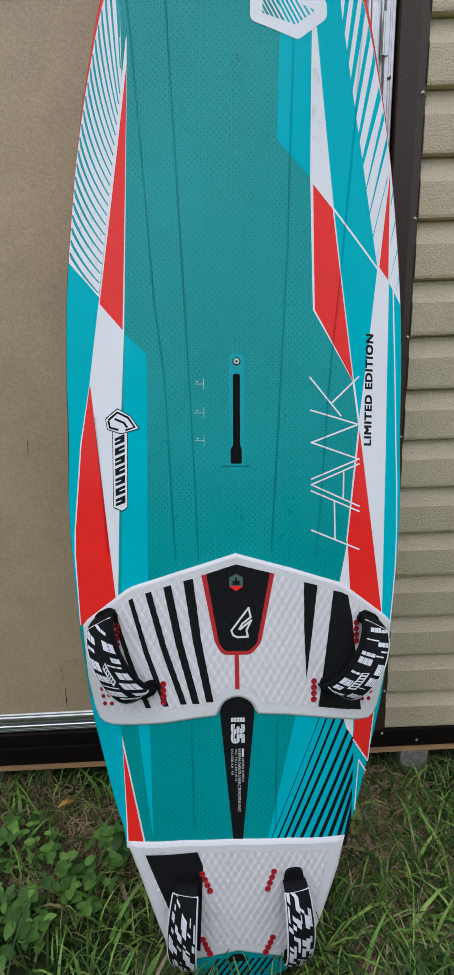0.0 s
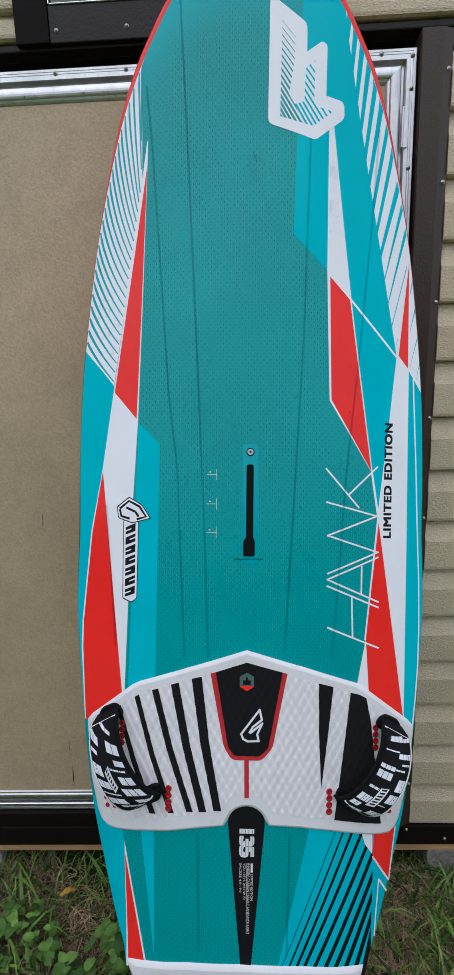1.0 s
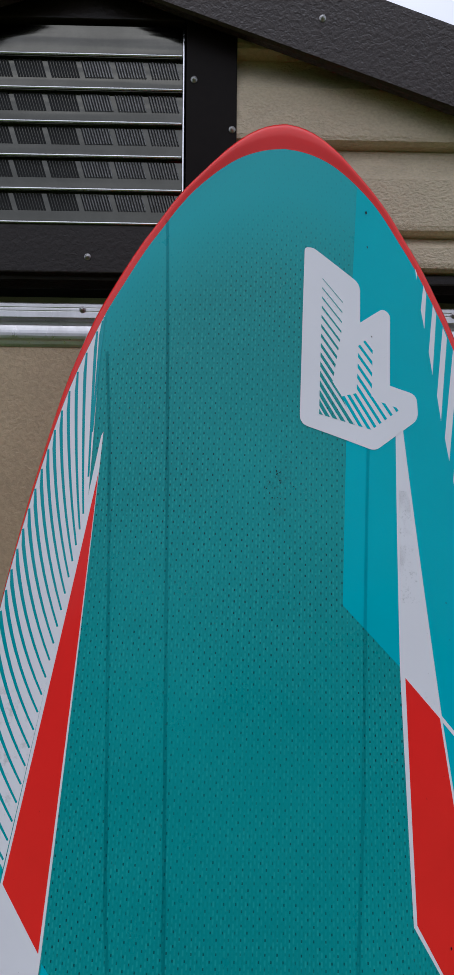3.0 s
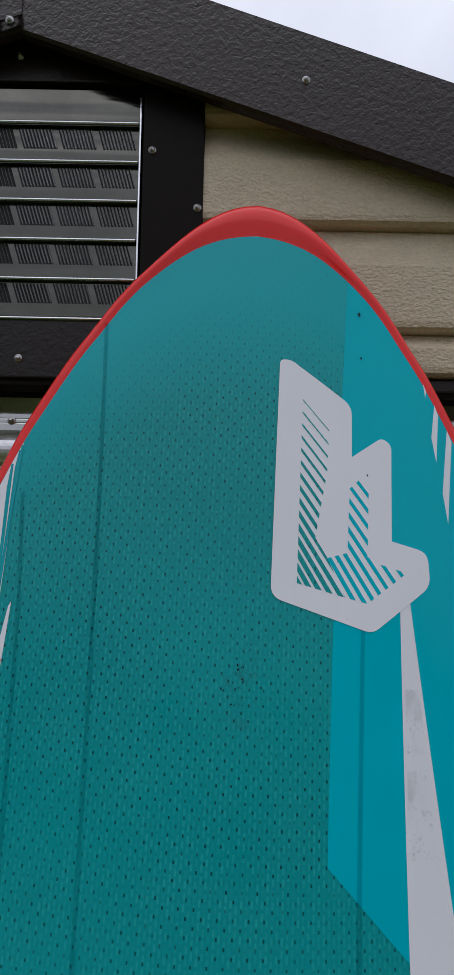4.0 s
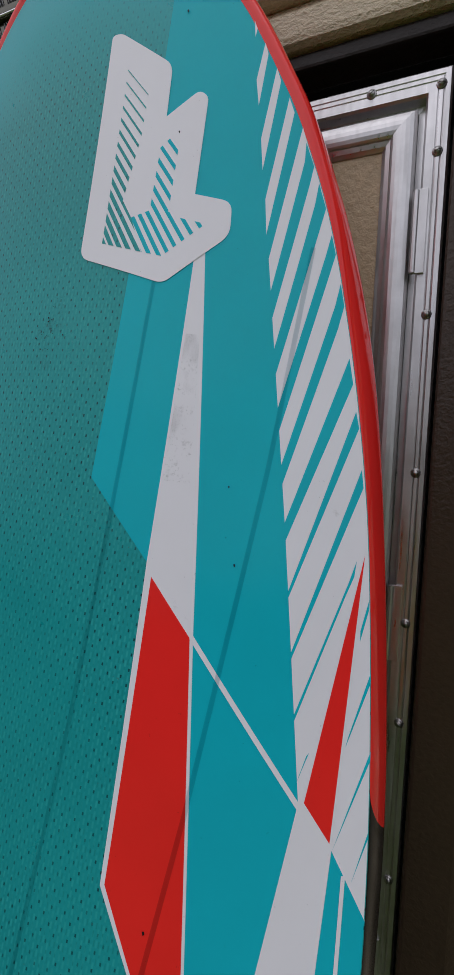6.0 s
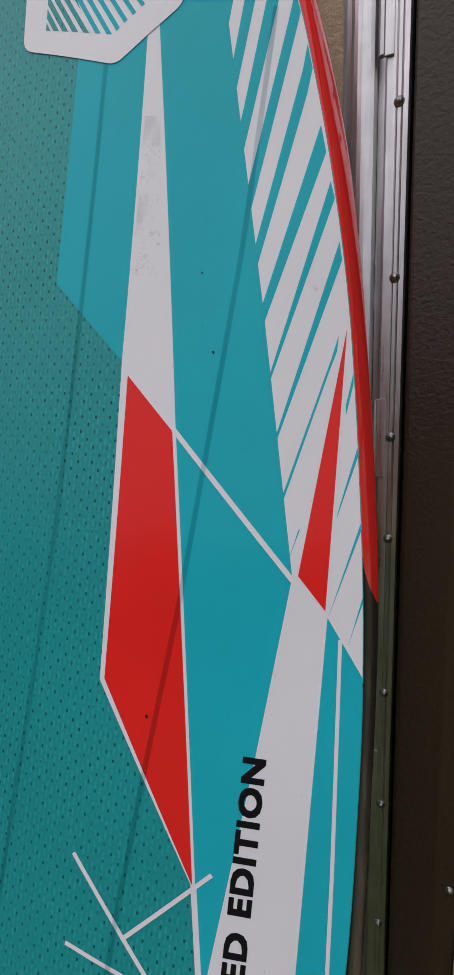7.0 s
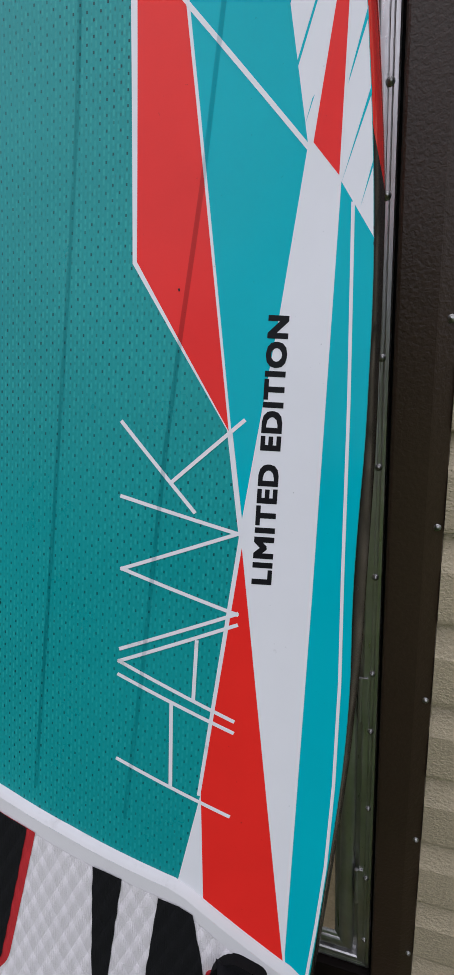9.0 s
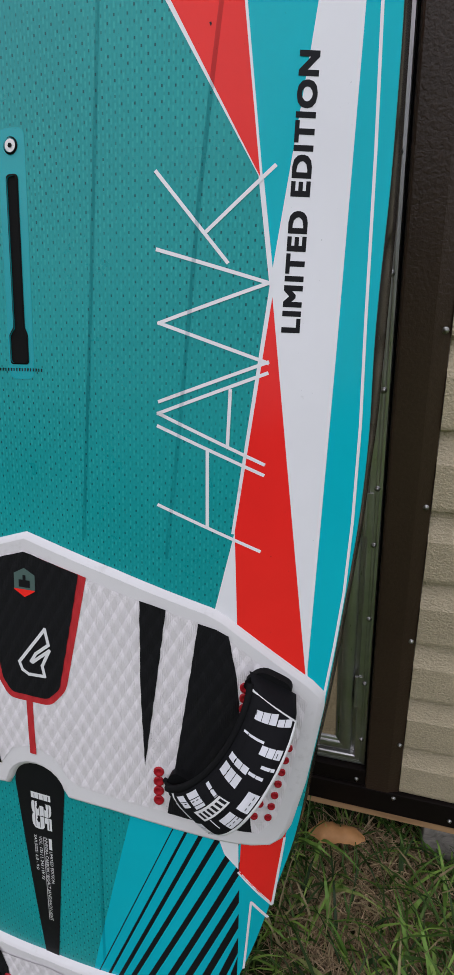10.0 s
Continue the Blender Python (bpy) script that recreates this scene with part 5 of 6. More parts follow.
plug = part("vent_plug", ring_bm(disc(-0.001, 1.360, 0.0068), disc(-0.001, 1.360, 0.0082), 0.001, 0.0024), M_SLOT, board, "black and steel vent screw")
part("screw_head", drape(disc(-0.001, 1.360, 0.0060), 0.0018), M_SCREW, plug)
part("screw_socket", drape(disc(-0.001, 1.360, 0.0024, 6), 0.0022), M_SLOT, plug)
for v in (1.325, 1.266, 1.209):
    part("scale_mark", drape(stroke([(-0.0685, v), (-0.0685, v - 0.022)], 0.0008), LAYER * 3), M_WHITE, board)
    part("scale_mark", drape(stroke([(-0.0685, v - 0.011), (-0.0880, v - 0.011)], 0.0008), LAYER * 3), M_WHITE, board)
    part("scale_mark", drape([(-0.0835, v - 0.005), (-0.0800, v - 0.005), (-0.0800, v - 0.0068), (-0.0835, v - 0.0068)], LAYER * 3), M_WHITE, board)
for i in range(17):
    u = -0.032 + i * 0.00345
    part("serial_bar", drape([(u, 1.1432), (u + 0.0014, 1.1436), (u + 0.0014 + 0.0004 * (i % 3), 1.1466), (u, 1.1466)], LAYER * 4), M_BLACKPRINT, board)


# ---- deck pads ----
def pad(name, poly, lift, mat, label, skirt=0.006):
    """A foam pad: a raised sheet with a rounded skirt down to the deck."""
    n = len(poly)
    area = sum(poly[i - 1][0] * p[1] - p[0] * poly[i - 1][1] for i, p in enumerate(poly))
    grown = []
    for u, v in poly:
        side = math.copysign(skirt, u) if abs(u) > (0.25 if v > 0.4 else 0.14) else 0.0
        low = skirt if (0.5 < v < 0.69 or v < 0.15) else 0.0
        grown.append((u + side, v - low))
    foot, poly = [], []
    for i, q in enumerate(grown):
        a, b = Vector(q), Vector(grown[(i + 1) % n])
        cuts = max(1, int((b - a).length / 0.02))
        foot += [tuple(a.lerp(b, k / cuts)) for k in range(cuts)]
    n = len(foot)
    for i in range(n):
        d = (Vector(foot[(i + 1) % n]) - Vector(foot[i - 1])).normalized()
        nn = Vector((d.y, -d.x)) * (1 if area > 0 else -1)
        poly.append(tuple(Vector(foot[i]) - nn * skirt))
    ob = part(name, drape(poly, lift), mat, board, label, True)
    rings = []
    for out, drop in ((0.0, 0.0), (skirt * 0.35, lift * 0.18), (skirt * 0.8, lift * 0.55), (skirt, lift)):
        ring = []
        for i in range(n):
            a, p, b = Vector(poly[i - 1]), Vector(poly[i]), Vector(poly[(i + 1) % n])
            d = (b - a).normalized()
            nn = Vector((d.y, -d.x)) * (1 if area > 0 else -1)
            q = p + nn * out
            ring.append((q.x, q.y, lift - drop))
        rings.append(ring)
    bm = bmesh.new()
    vr = [[bm.verts.new(on_deck(*q)) for q in r] for r in rings]
    for r0, r1 in zip(vr, vr[1:]):
        for i in range(n):
            bm.faces.new((r0[i], r1[i], r1[(i + 1) % n], r0[(i + 1) % n]))
    bmesh.ops.recalc_face_normals(bm, faces=bm.faces)
    part("pad_edge", bm, M_FOAMRIM, ob, "", True)
    return ob


def ragged(poly, seed, amp=0.0004, step=0.011):
    """The outline with long sides broken into a slightly uneven cut."""
    rnd = random.Random(seed)
    out = []
    for i, p in enumerate(poly):
        a, b = Vector(p), Vector(poly[(i + 1) % len(poly)])
        n = max(1, int((b - a).length / step))
        d = (b - a).normalized()
        for k in range(n):
            w = 0.0 if k == 0 else amp * (1 if k % 2 else -1) * rnd.uniform(0.3, 1.0)
            q = a.lerp(b, k / n)
            out.append((q.x - d.y * w, q.y + d.x * w))
    return out


PL = 0.0065
notch = [(-0.003 + 0.0385 * math.cos(a), 0.6275 + 0.0385 * math.sin(a)) for a in [math.pi * (1 - i / 12) for i in range(13)]]
PAD = [(-0.005, 0.964), (-0.120, 0.928), (-0.222, 0.893), (-0.238, 0.884), (-0.318, 0.815), (-0.329, 0.801), (-0.328, 0.78), (-0.319, 0.688), (-0.306, 0.622), (-0.298, 0.602), (-0.285, 0.592), (-0.266, 0.590), (-0.159, 0.605), (-0.10, 0.617), (-0.047, 0.6255)]
PAD += notch[1:-1] + [(0.041, 0.628), (0.10, 0.623), (0.160, 0.613), (0.262, 0.591), (0.284, 0.589), (0.298, 0.598), (0.307, 0.617), (0.321, 0.686), (0.335, 0.782), (0.335, 0.799), (0.320, 0.815), (0.232, 0.888), (0.216, 0.897), (0.110, 0.932)]
front_pad = pad("front_pad", PAD, PL, M_FOAMRIM, "white foam deck pad with black stripes", 0.007)
FIELD = [(-0.005, 0.944), (-0.215, 0.877), (-0.232, 0.869), (-0.318, 0.795), (-0.309, 0.700), (-0.296, 0.630), (-0.280, 0.611), (-0.159, 0.631), (-0.062, 0.648), (-0.052, 0.655), (-0.034, 0.680), (-0.005, 0.690), (0.026, 0.681), (0.045, 0.655), (0.056, 0.648), (0.160, 0.633), (0.278, 0.608), (0.297, 0.630), (0.311, 0.700), (0.3235, 0.792), (0.228, 0.870), (0.208, 0.880)]
part("foam_field", drape(FIELD, PL + 0.0006), M_FOAMW, front_pad, "white diamond-cut foam")
BLK = rounded([(-0.066, 0.9225), (-0.005, 0.942), (0.066, 0.924), (0.0385, 0.777), (0.022, 0.761), (-0.028, 0.761), (-0.0405, 0.777)], [0, 0.002, 0, 0.006, 0.006, 0.006, 0.006])
part("foam_red", drape(rounded([(-0.0765, 0.9195), (-0.066, 0.9225), (-0.005, 0.9415), (0.066, 0.924), (0.0755, 0.9215), (0.0470, 0.777), (0.026, 0.7525), (-0.033, 0.7525), (-0.0490, 0.777)], [0, 0, 0, 0, 0, 0.010, 0.010, 0.010, 0.010]), PL + 0.0010), M_FOAMR, front_pad, "red foam edging")
part("foam_red", drape([(-0.0085, 0.7535), (0.0005, 0.7535), (0.0015, 0.679), (-0.0075, 0.679)], PL + 0.0010), M_FOAMR, front_pad)
part("foam_black", drape(ragged(BLK, 7), PL + 0.0016), M_FOAMB, front_pad, "black foam shield")
M_BADGE = paint("badge_green_grey", (0.075, 0.12, 0.11), 0.1, 0.4)
hexb = [(-0.0185, 0.915), (-0.0045, 0.9225), (0.0095, 0.915), (0.0095, 0.896), (-0.0045, 0.887), (-0.0185, 0.896)]
hx = part("hex_badge", drape(hexb, PL + 0.0022), M_BADGE, front_pad, "grey and red hexagonal badge")
part("badge_red", drape([(-0.0185, 0.8965), (0.0095, 0.8965), (0.0095, 0.8955), (-0.0045, 0.887), (-0.0185, 0.8955)], PL + 0.0026), M_RED, hx)
part("badge_mark", drape([(-0.0065, 0.914), (-0.0025, 0.914), (-0.0025, 0.908), (0.003, 0.908), (0.003, 0.899), (-0.012, 0.899), (-0.012, 0.908), (-0.0065, 0.908)], PL + 0.0026), M_BLACKPRINT, hx)
M_PADLINE = foam("white_foam_line", (0.72, 0.72, 0.73), False, False)
HOOK = [[(-0.011, 0.7945), (-0.015, 0.804), (0.021, 0.851), (0.0255, 0.832), (0.008, 0.818), (0.0015, 0.807)], [(0.0035, 0.8065), (0.0265, 0.825), (0.0165, 0.804), (0.0195, 0.791), (-0.002, 0.790), (-0.011, 0.7945)]]
for line in HOOK:
    for q, seg in enumerate(zip(line, line[1:])):
        p, r = Vector(seg[0]), Vector(seg[1])
        d = (r - p).normalized() * 0.0014
        part("line_emblem", drape(stroke([tuple(p - d), tuple(r + d)], 0.0040), PL + 0.0022 + 0.00004 * q), M_PADLINE, front_pad)
STR = [(-0.114, 0.908, -0.094, 0.913, -0.053, 0.652, -0.068, 0.651), (-0.156, 0.894, -0.140, 0.899, -0.082, 0.648, -0.097, 0.647), (-0.195, 0.880, -0.182, 0.884, -0.109, 0.646, -0.122, 0.645), (-0.231, 0.863, -0.222, 0.869, -0.147, 0.640, -0.159, 0.639), (-0.268, 0.830, -0.260, 0.838, -0.185, 0.634, -0.197, 0.633)]
for s in STR:
    quad = [(s[0], s[1]), (s[2], s[3]), (s[4], s[5]), (s[6], s[7])]
    # slightly bowed sides
    mid_l = ((s[0] + s[6]) / 2 - 0.004, (s[1] + s[7]) / 2)
    mid_r = ((s[2] + s[4]) / 2 - 0.004, (s[3] + s[5]) / 2)
    part("foam_stripe", drape(ragged([quad[0], quad[1], mid_r, quad[2], quad[3], mid_l], int(s[1] * 1000)), PL + 0.0013), M_FOAMB, front_pad, "black foam stripe")
part("foam_stripe", drape(ragged([(0.138, 0.902), (0.1675, 0.894), (0.157, 0.80), (0.144, 0.693), (0.139, 0.80)], 5), PL + 0.0013), M_FOAMB, front_pad, "black foam wedge")
part("foam_stripe", drape(ragged([(0.203, 0.881), (0.222, 0.8755), (0.236, 0.868), (0.246, 0.82), (0.270, 0.611), (0.171, 0.631), (0.187, 0.75)], 6), PL + 0.0013), M_FOAMB, front_pad, "broad black foam stripe")

# rear pad
TP = [(-0.239, 0.316), (-0.12, 0.336), (-0.008, 0.342), (0.11, 0.336), (0.230, 0.318), (0.214, 0.250), (0.176, 0.140), (0.146, 0.070), (0.100, 0.054), (0.050, 0.066), (-0.002, 0.078), (-0.060, 0.064), (-0.105, 0.054), (-0.150, 0.080), (-0.172, 0.140), (-0.210, 0.245)]
rear_pad = pad("rear_pad", TP, 0.007, M_FOAMRIM, "scuffed white foam tail pad", 0.009)
part("foam_field", drape([(-0.205, 0.296), (-0.008, 0.322), (0.200, 0.300), (0.160, 0.150), (0.120, 0.078), (-0.002, 0.095), (-0.125, 0.078), (-0.172, 0.185)], 0.0086), M_FOAMW, rear_pad, "white diamond-cut foam")
part("foam_black", drape([(-0.204, 0.298), (-0.090, 0.317), (-0.078, 0.285), (-0.086, 0.075), (-0.118, 0.085), (-0.150, 0.165)], 0.0094), M_FOAMB, rear_pad, "black foam field")
part("black_tail_patch", drape([(-0.003 + 0.023 * math.cos(math.pi * q / 10), 0.040 + 0.020 * math.sin(math.pi * q / 10)) for q in range(11)], LAYER * 4), M_BLACKPRINT, board)
for q in range(9):
    u = -0.055 + 0.0155 * q
    part("black_stripe", drape(stroke([(u - 0.020, 0.002), (u + 0.010, 0.046)], 0.0052), LAYER * 3), M_BLACKPRINT, board)

# black tongue with the board's figures
tongue = print_on("tongue", [(-0.003 + 0.0365 * math.cos(math.pi * i / 14), 0.6245 + 0.0365 * math.sin(math.pi * i / 14)) for i in range(15)] + [(-0.0115, 0.330), (0.0075, 0.330)], M_BLACKPRINT, 6, "black tongue with white figures")
lettering("figure_text", "135", (-0.0150, 0.612), (-0.0150, 0.560), 0.026, M_PADLINE, 8, tongue, 0.05)
for q in range(4):
    u = -0.0120 + 0.0068 * q
    part("figure_rule", drape([(u, 0.6125), (u + 0.0008, 0.6125), (u + 0.0008, 0.5605), (u, 0.5605)], LAYER * 9.5), M_BLACKPRINT, tongue)
lettering("small_text", "LIMITED EDITION", (0.0062, 0.525), (0.0062, 0.472), 0.0045, M_PADLINE, 8, tongue)
part("text_bar", drape([(0.0062, 0.546), (0.0107, 0.546), (0.0107, 0.528), (0.0062, 0.528)], LAYER * 8), M_PADLINE, tongue)
lettering("small_text", "INNEGRA CARBON / BASALT SANDWICH LIGHT", (-0.0005, 0.546), (-0.0005, 0.404), 0.0045, M_PADLINE, 8, tongue)
lettering("small_text", "VOL: 135 I L 243 I W 73", (-0.0085, 0.546), (-0.0085, 0.474), 0.0045, M_PADLINE, 8, tongue)
lettering("small_text", "SAILSIZE: 6.0 - 9.0", (-0.0160, 0.546), (-0.0160, 0.488), 0.0042, M_PADLINE, 8, tongue)
part("text_rule", drape([(-0.0020, 0.546), (-0.0014, 0.546), (-0.0014, 0.404), (-0.0020, 0.404)], LAYER * 8), M_PADLINE, tongue)


# foot dirt rubbed into the foam
for poly, lift in (([(-0.29, 0.80), (-0.13, 0.84), (-0.12, 0.64), (-0.24, 0.63)], PL + 0.0021), ([(0.14, 0.78), (0.29, 0.80), (0.29, 0.62), (0.15, 0.64)], PL + 0.0021), ([(-0.09, 0.30), (0.10, 0.30), (0.09, 0.10), (-0.08, 0.10)], 0.0098),
                   ([(-0.20, 0.27), (-0.155, 0.27), (-0.145, 0.12), (-0.165, 0.12)], 0.0098), ([(0.145, 0.28), (0.19, 0.28), (0.165, 0.14), (0.14, 0.14)], 0.0098)):
    print_on("grime", poly, M_GRIME, lift / LAYER)

# red strap plugs
def plug_mesh():
    bm = bmesh.new()
    prof = [(0.0001, 0.0001), (0.0022, 0.0001), (0.0036, 0.0014), (0.0056, 0.0020), (0.0064, 0.0010), (0.0066, -0.002)]
    rows = [[bm.verts.new((r * math.cos(2 * math.pi * i / 12), r * math.sin(2 * math.pi * i / 12), z)) for i in range(12)] for r, z in prof]
    for a, b in zip(rows, rows[1:]):
        for i in range(12):
            bm.faces.new((a[i], b[i], b[(i + 1) % 12], a[(i + 1) % 12]))
    bmesh.ops.recalc_face_normals(bm, faces=bm.faces)
    me = bpy.data.meshes.new("strap_plug")
    bm.to_mesh(me)
    bm.free()
    me.materials.append(M_PLUG)
    for p in me.polygons:
        p.use_smooth = True
    return me


PLUG = plug_mesh()


def plug_at(u, v, lift, size=1.0):
    p = on_deck(u, v, lift)
    shared("strap_plug", PLUG, board, Matrix.Translation(p) @ pose(0, 0, 0, 0, math.degrees(math.atan(0.958 * u)), 0) @ Matrix.Scale(size, 4))


for i in range(4):
    plug_at(-0.2575, 0.807 - 0.0132 * i, PL + 0.0008)
    plug_at(-0.1585, 0.688 - 0.0132 * i, PL + 0.0016)
    plug_at(0.2560, 0.807 - 0.0132 * i, PL + 0.0008)
    plug_at(0.1605, 0.688 - 0.0132 * i, PL + 0.0008)
    plug_at(-0.0800 + 0.0055 * i, 0.266 - 0.0132 * i, 0.0096)
    plug_at(0.0755 - 0.0045 * i, 0.267 - 0.0132 * i, 0.009)
    plug_at(-0.0800 + 0.0050 * i, 0.106 - 0.0122 * i, 0.0096)
    plug_at(0.0740 - 0.0050 * i, 0.106 - 0.0122 * i, 0.009)
for s in (-1, 1):
    for i in range(7):
        plug_at(s * (0.307 - 0.0032 * i), 0.732 - 0.0164 * i, PL + 0.0016, 0.70)
    for i in range(2):
        plug_at(s * (0.278 - 0.006 * i), 0.654 - 0.018 * i, PL + 0.0016, 0.70)


# ---- foot straps ----
def foot_strap(a, b, out, height, ends, middle, lean, tilt, power, seed, badge_at, slant, both=False, rows=()):
    """An arched padded strap from a to b (deck places); out: its outer side; lean: how far its crown leans that way; tilt: how much the outer edge stands up."""
    rnd = random.Random(seed)
    A, B, O = Vector(a), Vector(b), Vector(out).normalized()
    NS, NW = 40, 10
    first = 0.06 if both else 0.045

    def place(s, w, off=0.0):
        """s along the strap 0..1, w across -1..1 (1 on the outer side), off outwards."""
        sn = math.sin(math.pi * min(1, max(0, s)))
        arch = sn**power if sn > 0 else 0.0
        base = A.lerp(B, s) + O * (lean * arch + w / 2 * (ends + (middle - ends) * max(0, sn) ** 0.8))
        crown = height * arch * (1 - 0.10 * w * w - tilt * w) + off
        p = on_deck(base.x, base.y, 0.011 + max(0, crown))
        d = (B - A).normalized()
        return p + Vector((-d.x, -d.y, 0)) * (0.5 - s) * 2 * off * 0.8

    th = 0.006
    bm = bmesh.new()

    def puff(w):
        return th * (0.55 + 0.45 * math.sqrt(max(0.0, 1 - w**4)))

    top = [[bm.verts.new(place(i / NS, 2 * j / NW - 1, puff(2 * j / NW - 1))) for j in range(NW + 1)] for i in range(NS + 1)]
    bot = [[bm.verts.new(place(i / NS, (2 * j / NW - 1) * 0.98, 0.0)) for j in range(NW + 1)] for i in range(NS + 1)]
    for i in range(NS):
        for j in range(NW):
            bm.faces.new((top[i][j], top[i + 1][j], top[i + 1][j + 1], top[i][j + 1]))
            bm.faces.new((bot[i][j], bot[i][j + 1], bot[i + 1][j + 1], bot[i + 1][j]))
        for j in (0, NW):
            bm.faces.new((top[i][j], bot[i][j], bot[i + 1][j], top[i + 1][j]))
    for i in (0, NS):
        for j in range(NW):
            bm.faces.new((top[i][j], top[i][j + 1], bot[i][j + 1], bot[i][j]))
    bmesh.ops.recalc_face_normals(bm, faces=bm.faces)
    strap = part("foot_strap", bm, M_STRAP, board, "black and white patterned foot strap", True)

    def patch(name, s0, s1, w0, w1, mat, off, shear=0.0, parent=strap):
        bm = bmesh.new()
        ns, nw = max(2, int((s1 - s0) * NS * 1.5)), 3
        g = []
        for i in range(ns + 1):
            row = []
            for j in range(nw + 1):
                w = w0 + (w1 - w0) * j / nw
                s = min(0.945, max(first, s0 + (s1 - s0) * i / ns + shear * w))
                row.append(bm.verts.new(place(s, w, puff(w) + off)))
            g.append(row)
        for i in range(ns):
            for j in range(nw):
                bm.faces.new((g[i][j], g[i + 1][j], g[i + 1][j + 1], g[i][j + 1]))
        bmesh.ops.recalc_face_normals(bm, faces=bm.faces)
        cen = place((s0 + s1) / 2, (w0 + w1) / 2, -0.02)
        f0 = bm.faces[:][0]
        if f0.normal.dot(f0.calc_center_median() - cen) < 0:
            bmesh.ops.reverse_faces(bm, faces=bm.faces[:])
        return part(name, bm, mat, parent, "", True)

    if rows:
        # broken rows of small keys across the strap, with longer blocks on its outer half
        for s0, ln, w0, w1, keys in rows:
            s0, ln = 0.055 + (s0 - 0.165) * 1.17, ln * 1.17
            step = (w1 - w0) / keys
            for q in range(keys):
                patch("print_block", s0, s0 + ln, w0 + step * q, w0 + step * (q + 1) - 0.025, M_PRINT, 0.0006, slant)
    else:
        # slanted strokes of uneven width in six lanes along the strap
        for lane in range(6):
            w0 = -0.90 + 0.30 * lane
            s = 0.09 + rnd.random() * 0.10
            while s < 0.90:
                ln = rnd.choice((0.025, 0.04, 0.07, 0.12, 0.16))
                wide = 0.305 if rnd.random() < 0.45 else rnd.uniform(0.08, 0.24)
                patch("print_block", s, min(0.935, s + ln), w0, min(0.90, w0 + wide), M_PRINT, 0.0006, slant)
                s += ln + rnd.choice((0.03, 0.06, 0.10, 0.15))

    def tube(name, loop, r, mat, label):
        bm = bmesh.new()
        rings = []
        pts = [place(s, w, puff(w) * 0.75) for s, w in loop]
        for k, c in enumerate(pts):
            t = (pts[min(k + 1, len(pts) - 1)] - pts[max(k - 1, 0)]).normalized()
            sd = t.cross(Vector((0, 0, 1))).normalized()
            up = sd.cross(t)
            rings.append([bm.verts.new(c + (sd * math.cos(q) + up * math.sin(q)) * r) for q in [2 * math.pi * m / 8 for m in range(8)]])
        for r0, r1 in zip(rings, rings[1:]):
            for m in range(8):
                bm.faces.new((r0[m], r0[(m + 1) % 8], r1[(m + 1) % 8], r1[m]))
        bmesh.ops.recalc_face_normals(bm, faces=bm.faces)
        part(name, bm, mat, strap, label, True)

    # white piping along the outer edge and round both ends; a soft black roll on the inner edge
    loop = [(first, -1.0 + 2.0 * i / 8) for i in range(8)] + [(first + (0.94 - first) * i / NS, 1.0) for i in range(NS + 1)] + [(0.94, 1.0 - 2.0 * i / 8) for i in range(1, 9)]
    if both:
        loop += [(0.94 - 0.88 * i / NS, -1.0) for i in range(1, NS + 1)]
    tube("piping", loop, 0.0019, M_PIPING, "white piping")
    if not both:
        tube("lining_roll", [(0.03 + 0.94 * i / NS, -1.06) for i in range(NS + 1)], 0.0042, M_NEO, "soft black lining edge")
    # stitched channels along the strap
    for w in (-0.62, 0.70):
        for q in range(22):
            patch("stitch", 0.10 + 0.037 * q, 0.10 + 0.037 * q + 0.020, w, w + 0.030, M_NEO, 0.0010, 0.0)
    # sewn badge: white bar with dark blocks
    s0, s1, w0, w1, sh = badge_at
    patch("badge", s0, s1, w0, w1, M_BLACKPRINT, 0.0011, sh)
    patch("badge_face", s0 + 0.008, s1 - 0.008, w0 + 0.04, w1 - 0.04, M_PIPING, 0.0015, sh)
    for q in range(6):
        st = (s1 - s0 - 0.03) / 6
        patch("block", s0 + 0.015 + q * st, s0 + 0.015 + q * st + st * 0.55, w0 + 0.12, w1 - 0.12, M_BLACKPRINT, 0.0019, sh)
    # soft black end tabs
    for e, sgn in ((A, 1), (B, -1)):
        d = (A - B).normalized() * sgn
        c = e + d * 0.004
        hw = ends / 2
        reach = 0.022 if both and sgn > 0 else 0.007
        tab = rounded([tuple(c + d * reach - O * hw * 0.75), tuple(c + d * reach + O * hw * 0.75), tuple(c - d * 0.022 + O * hw * 0.98), tuple(c - d * 0.022 - O * hw * 0.98)], 0.014)
        bm = drape(tab, 0.0175)
        ring = [on_deck(q[0], q[1], 0.0175) for q in tab]
        vs_ = [bm.verts.new(p) for p in ring]
        lo = [bm.verts.new(on_deck(q[0], q[1], 0.006)) for q in tab]
        for k in range(len(tab)):
            bm.faces.new((vs_[k], lo[k], lo[(k + 1) % len(tab)], vs_[(k + 1) % len(tab)]))
        part("end_tab", bm, M_NEO, strap, "black neoprene tab", True)
    return strap


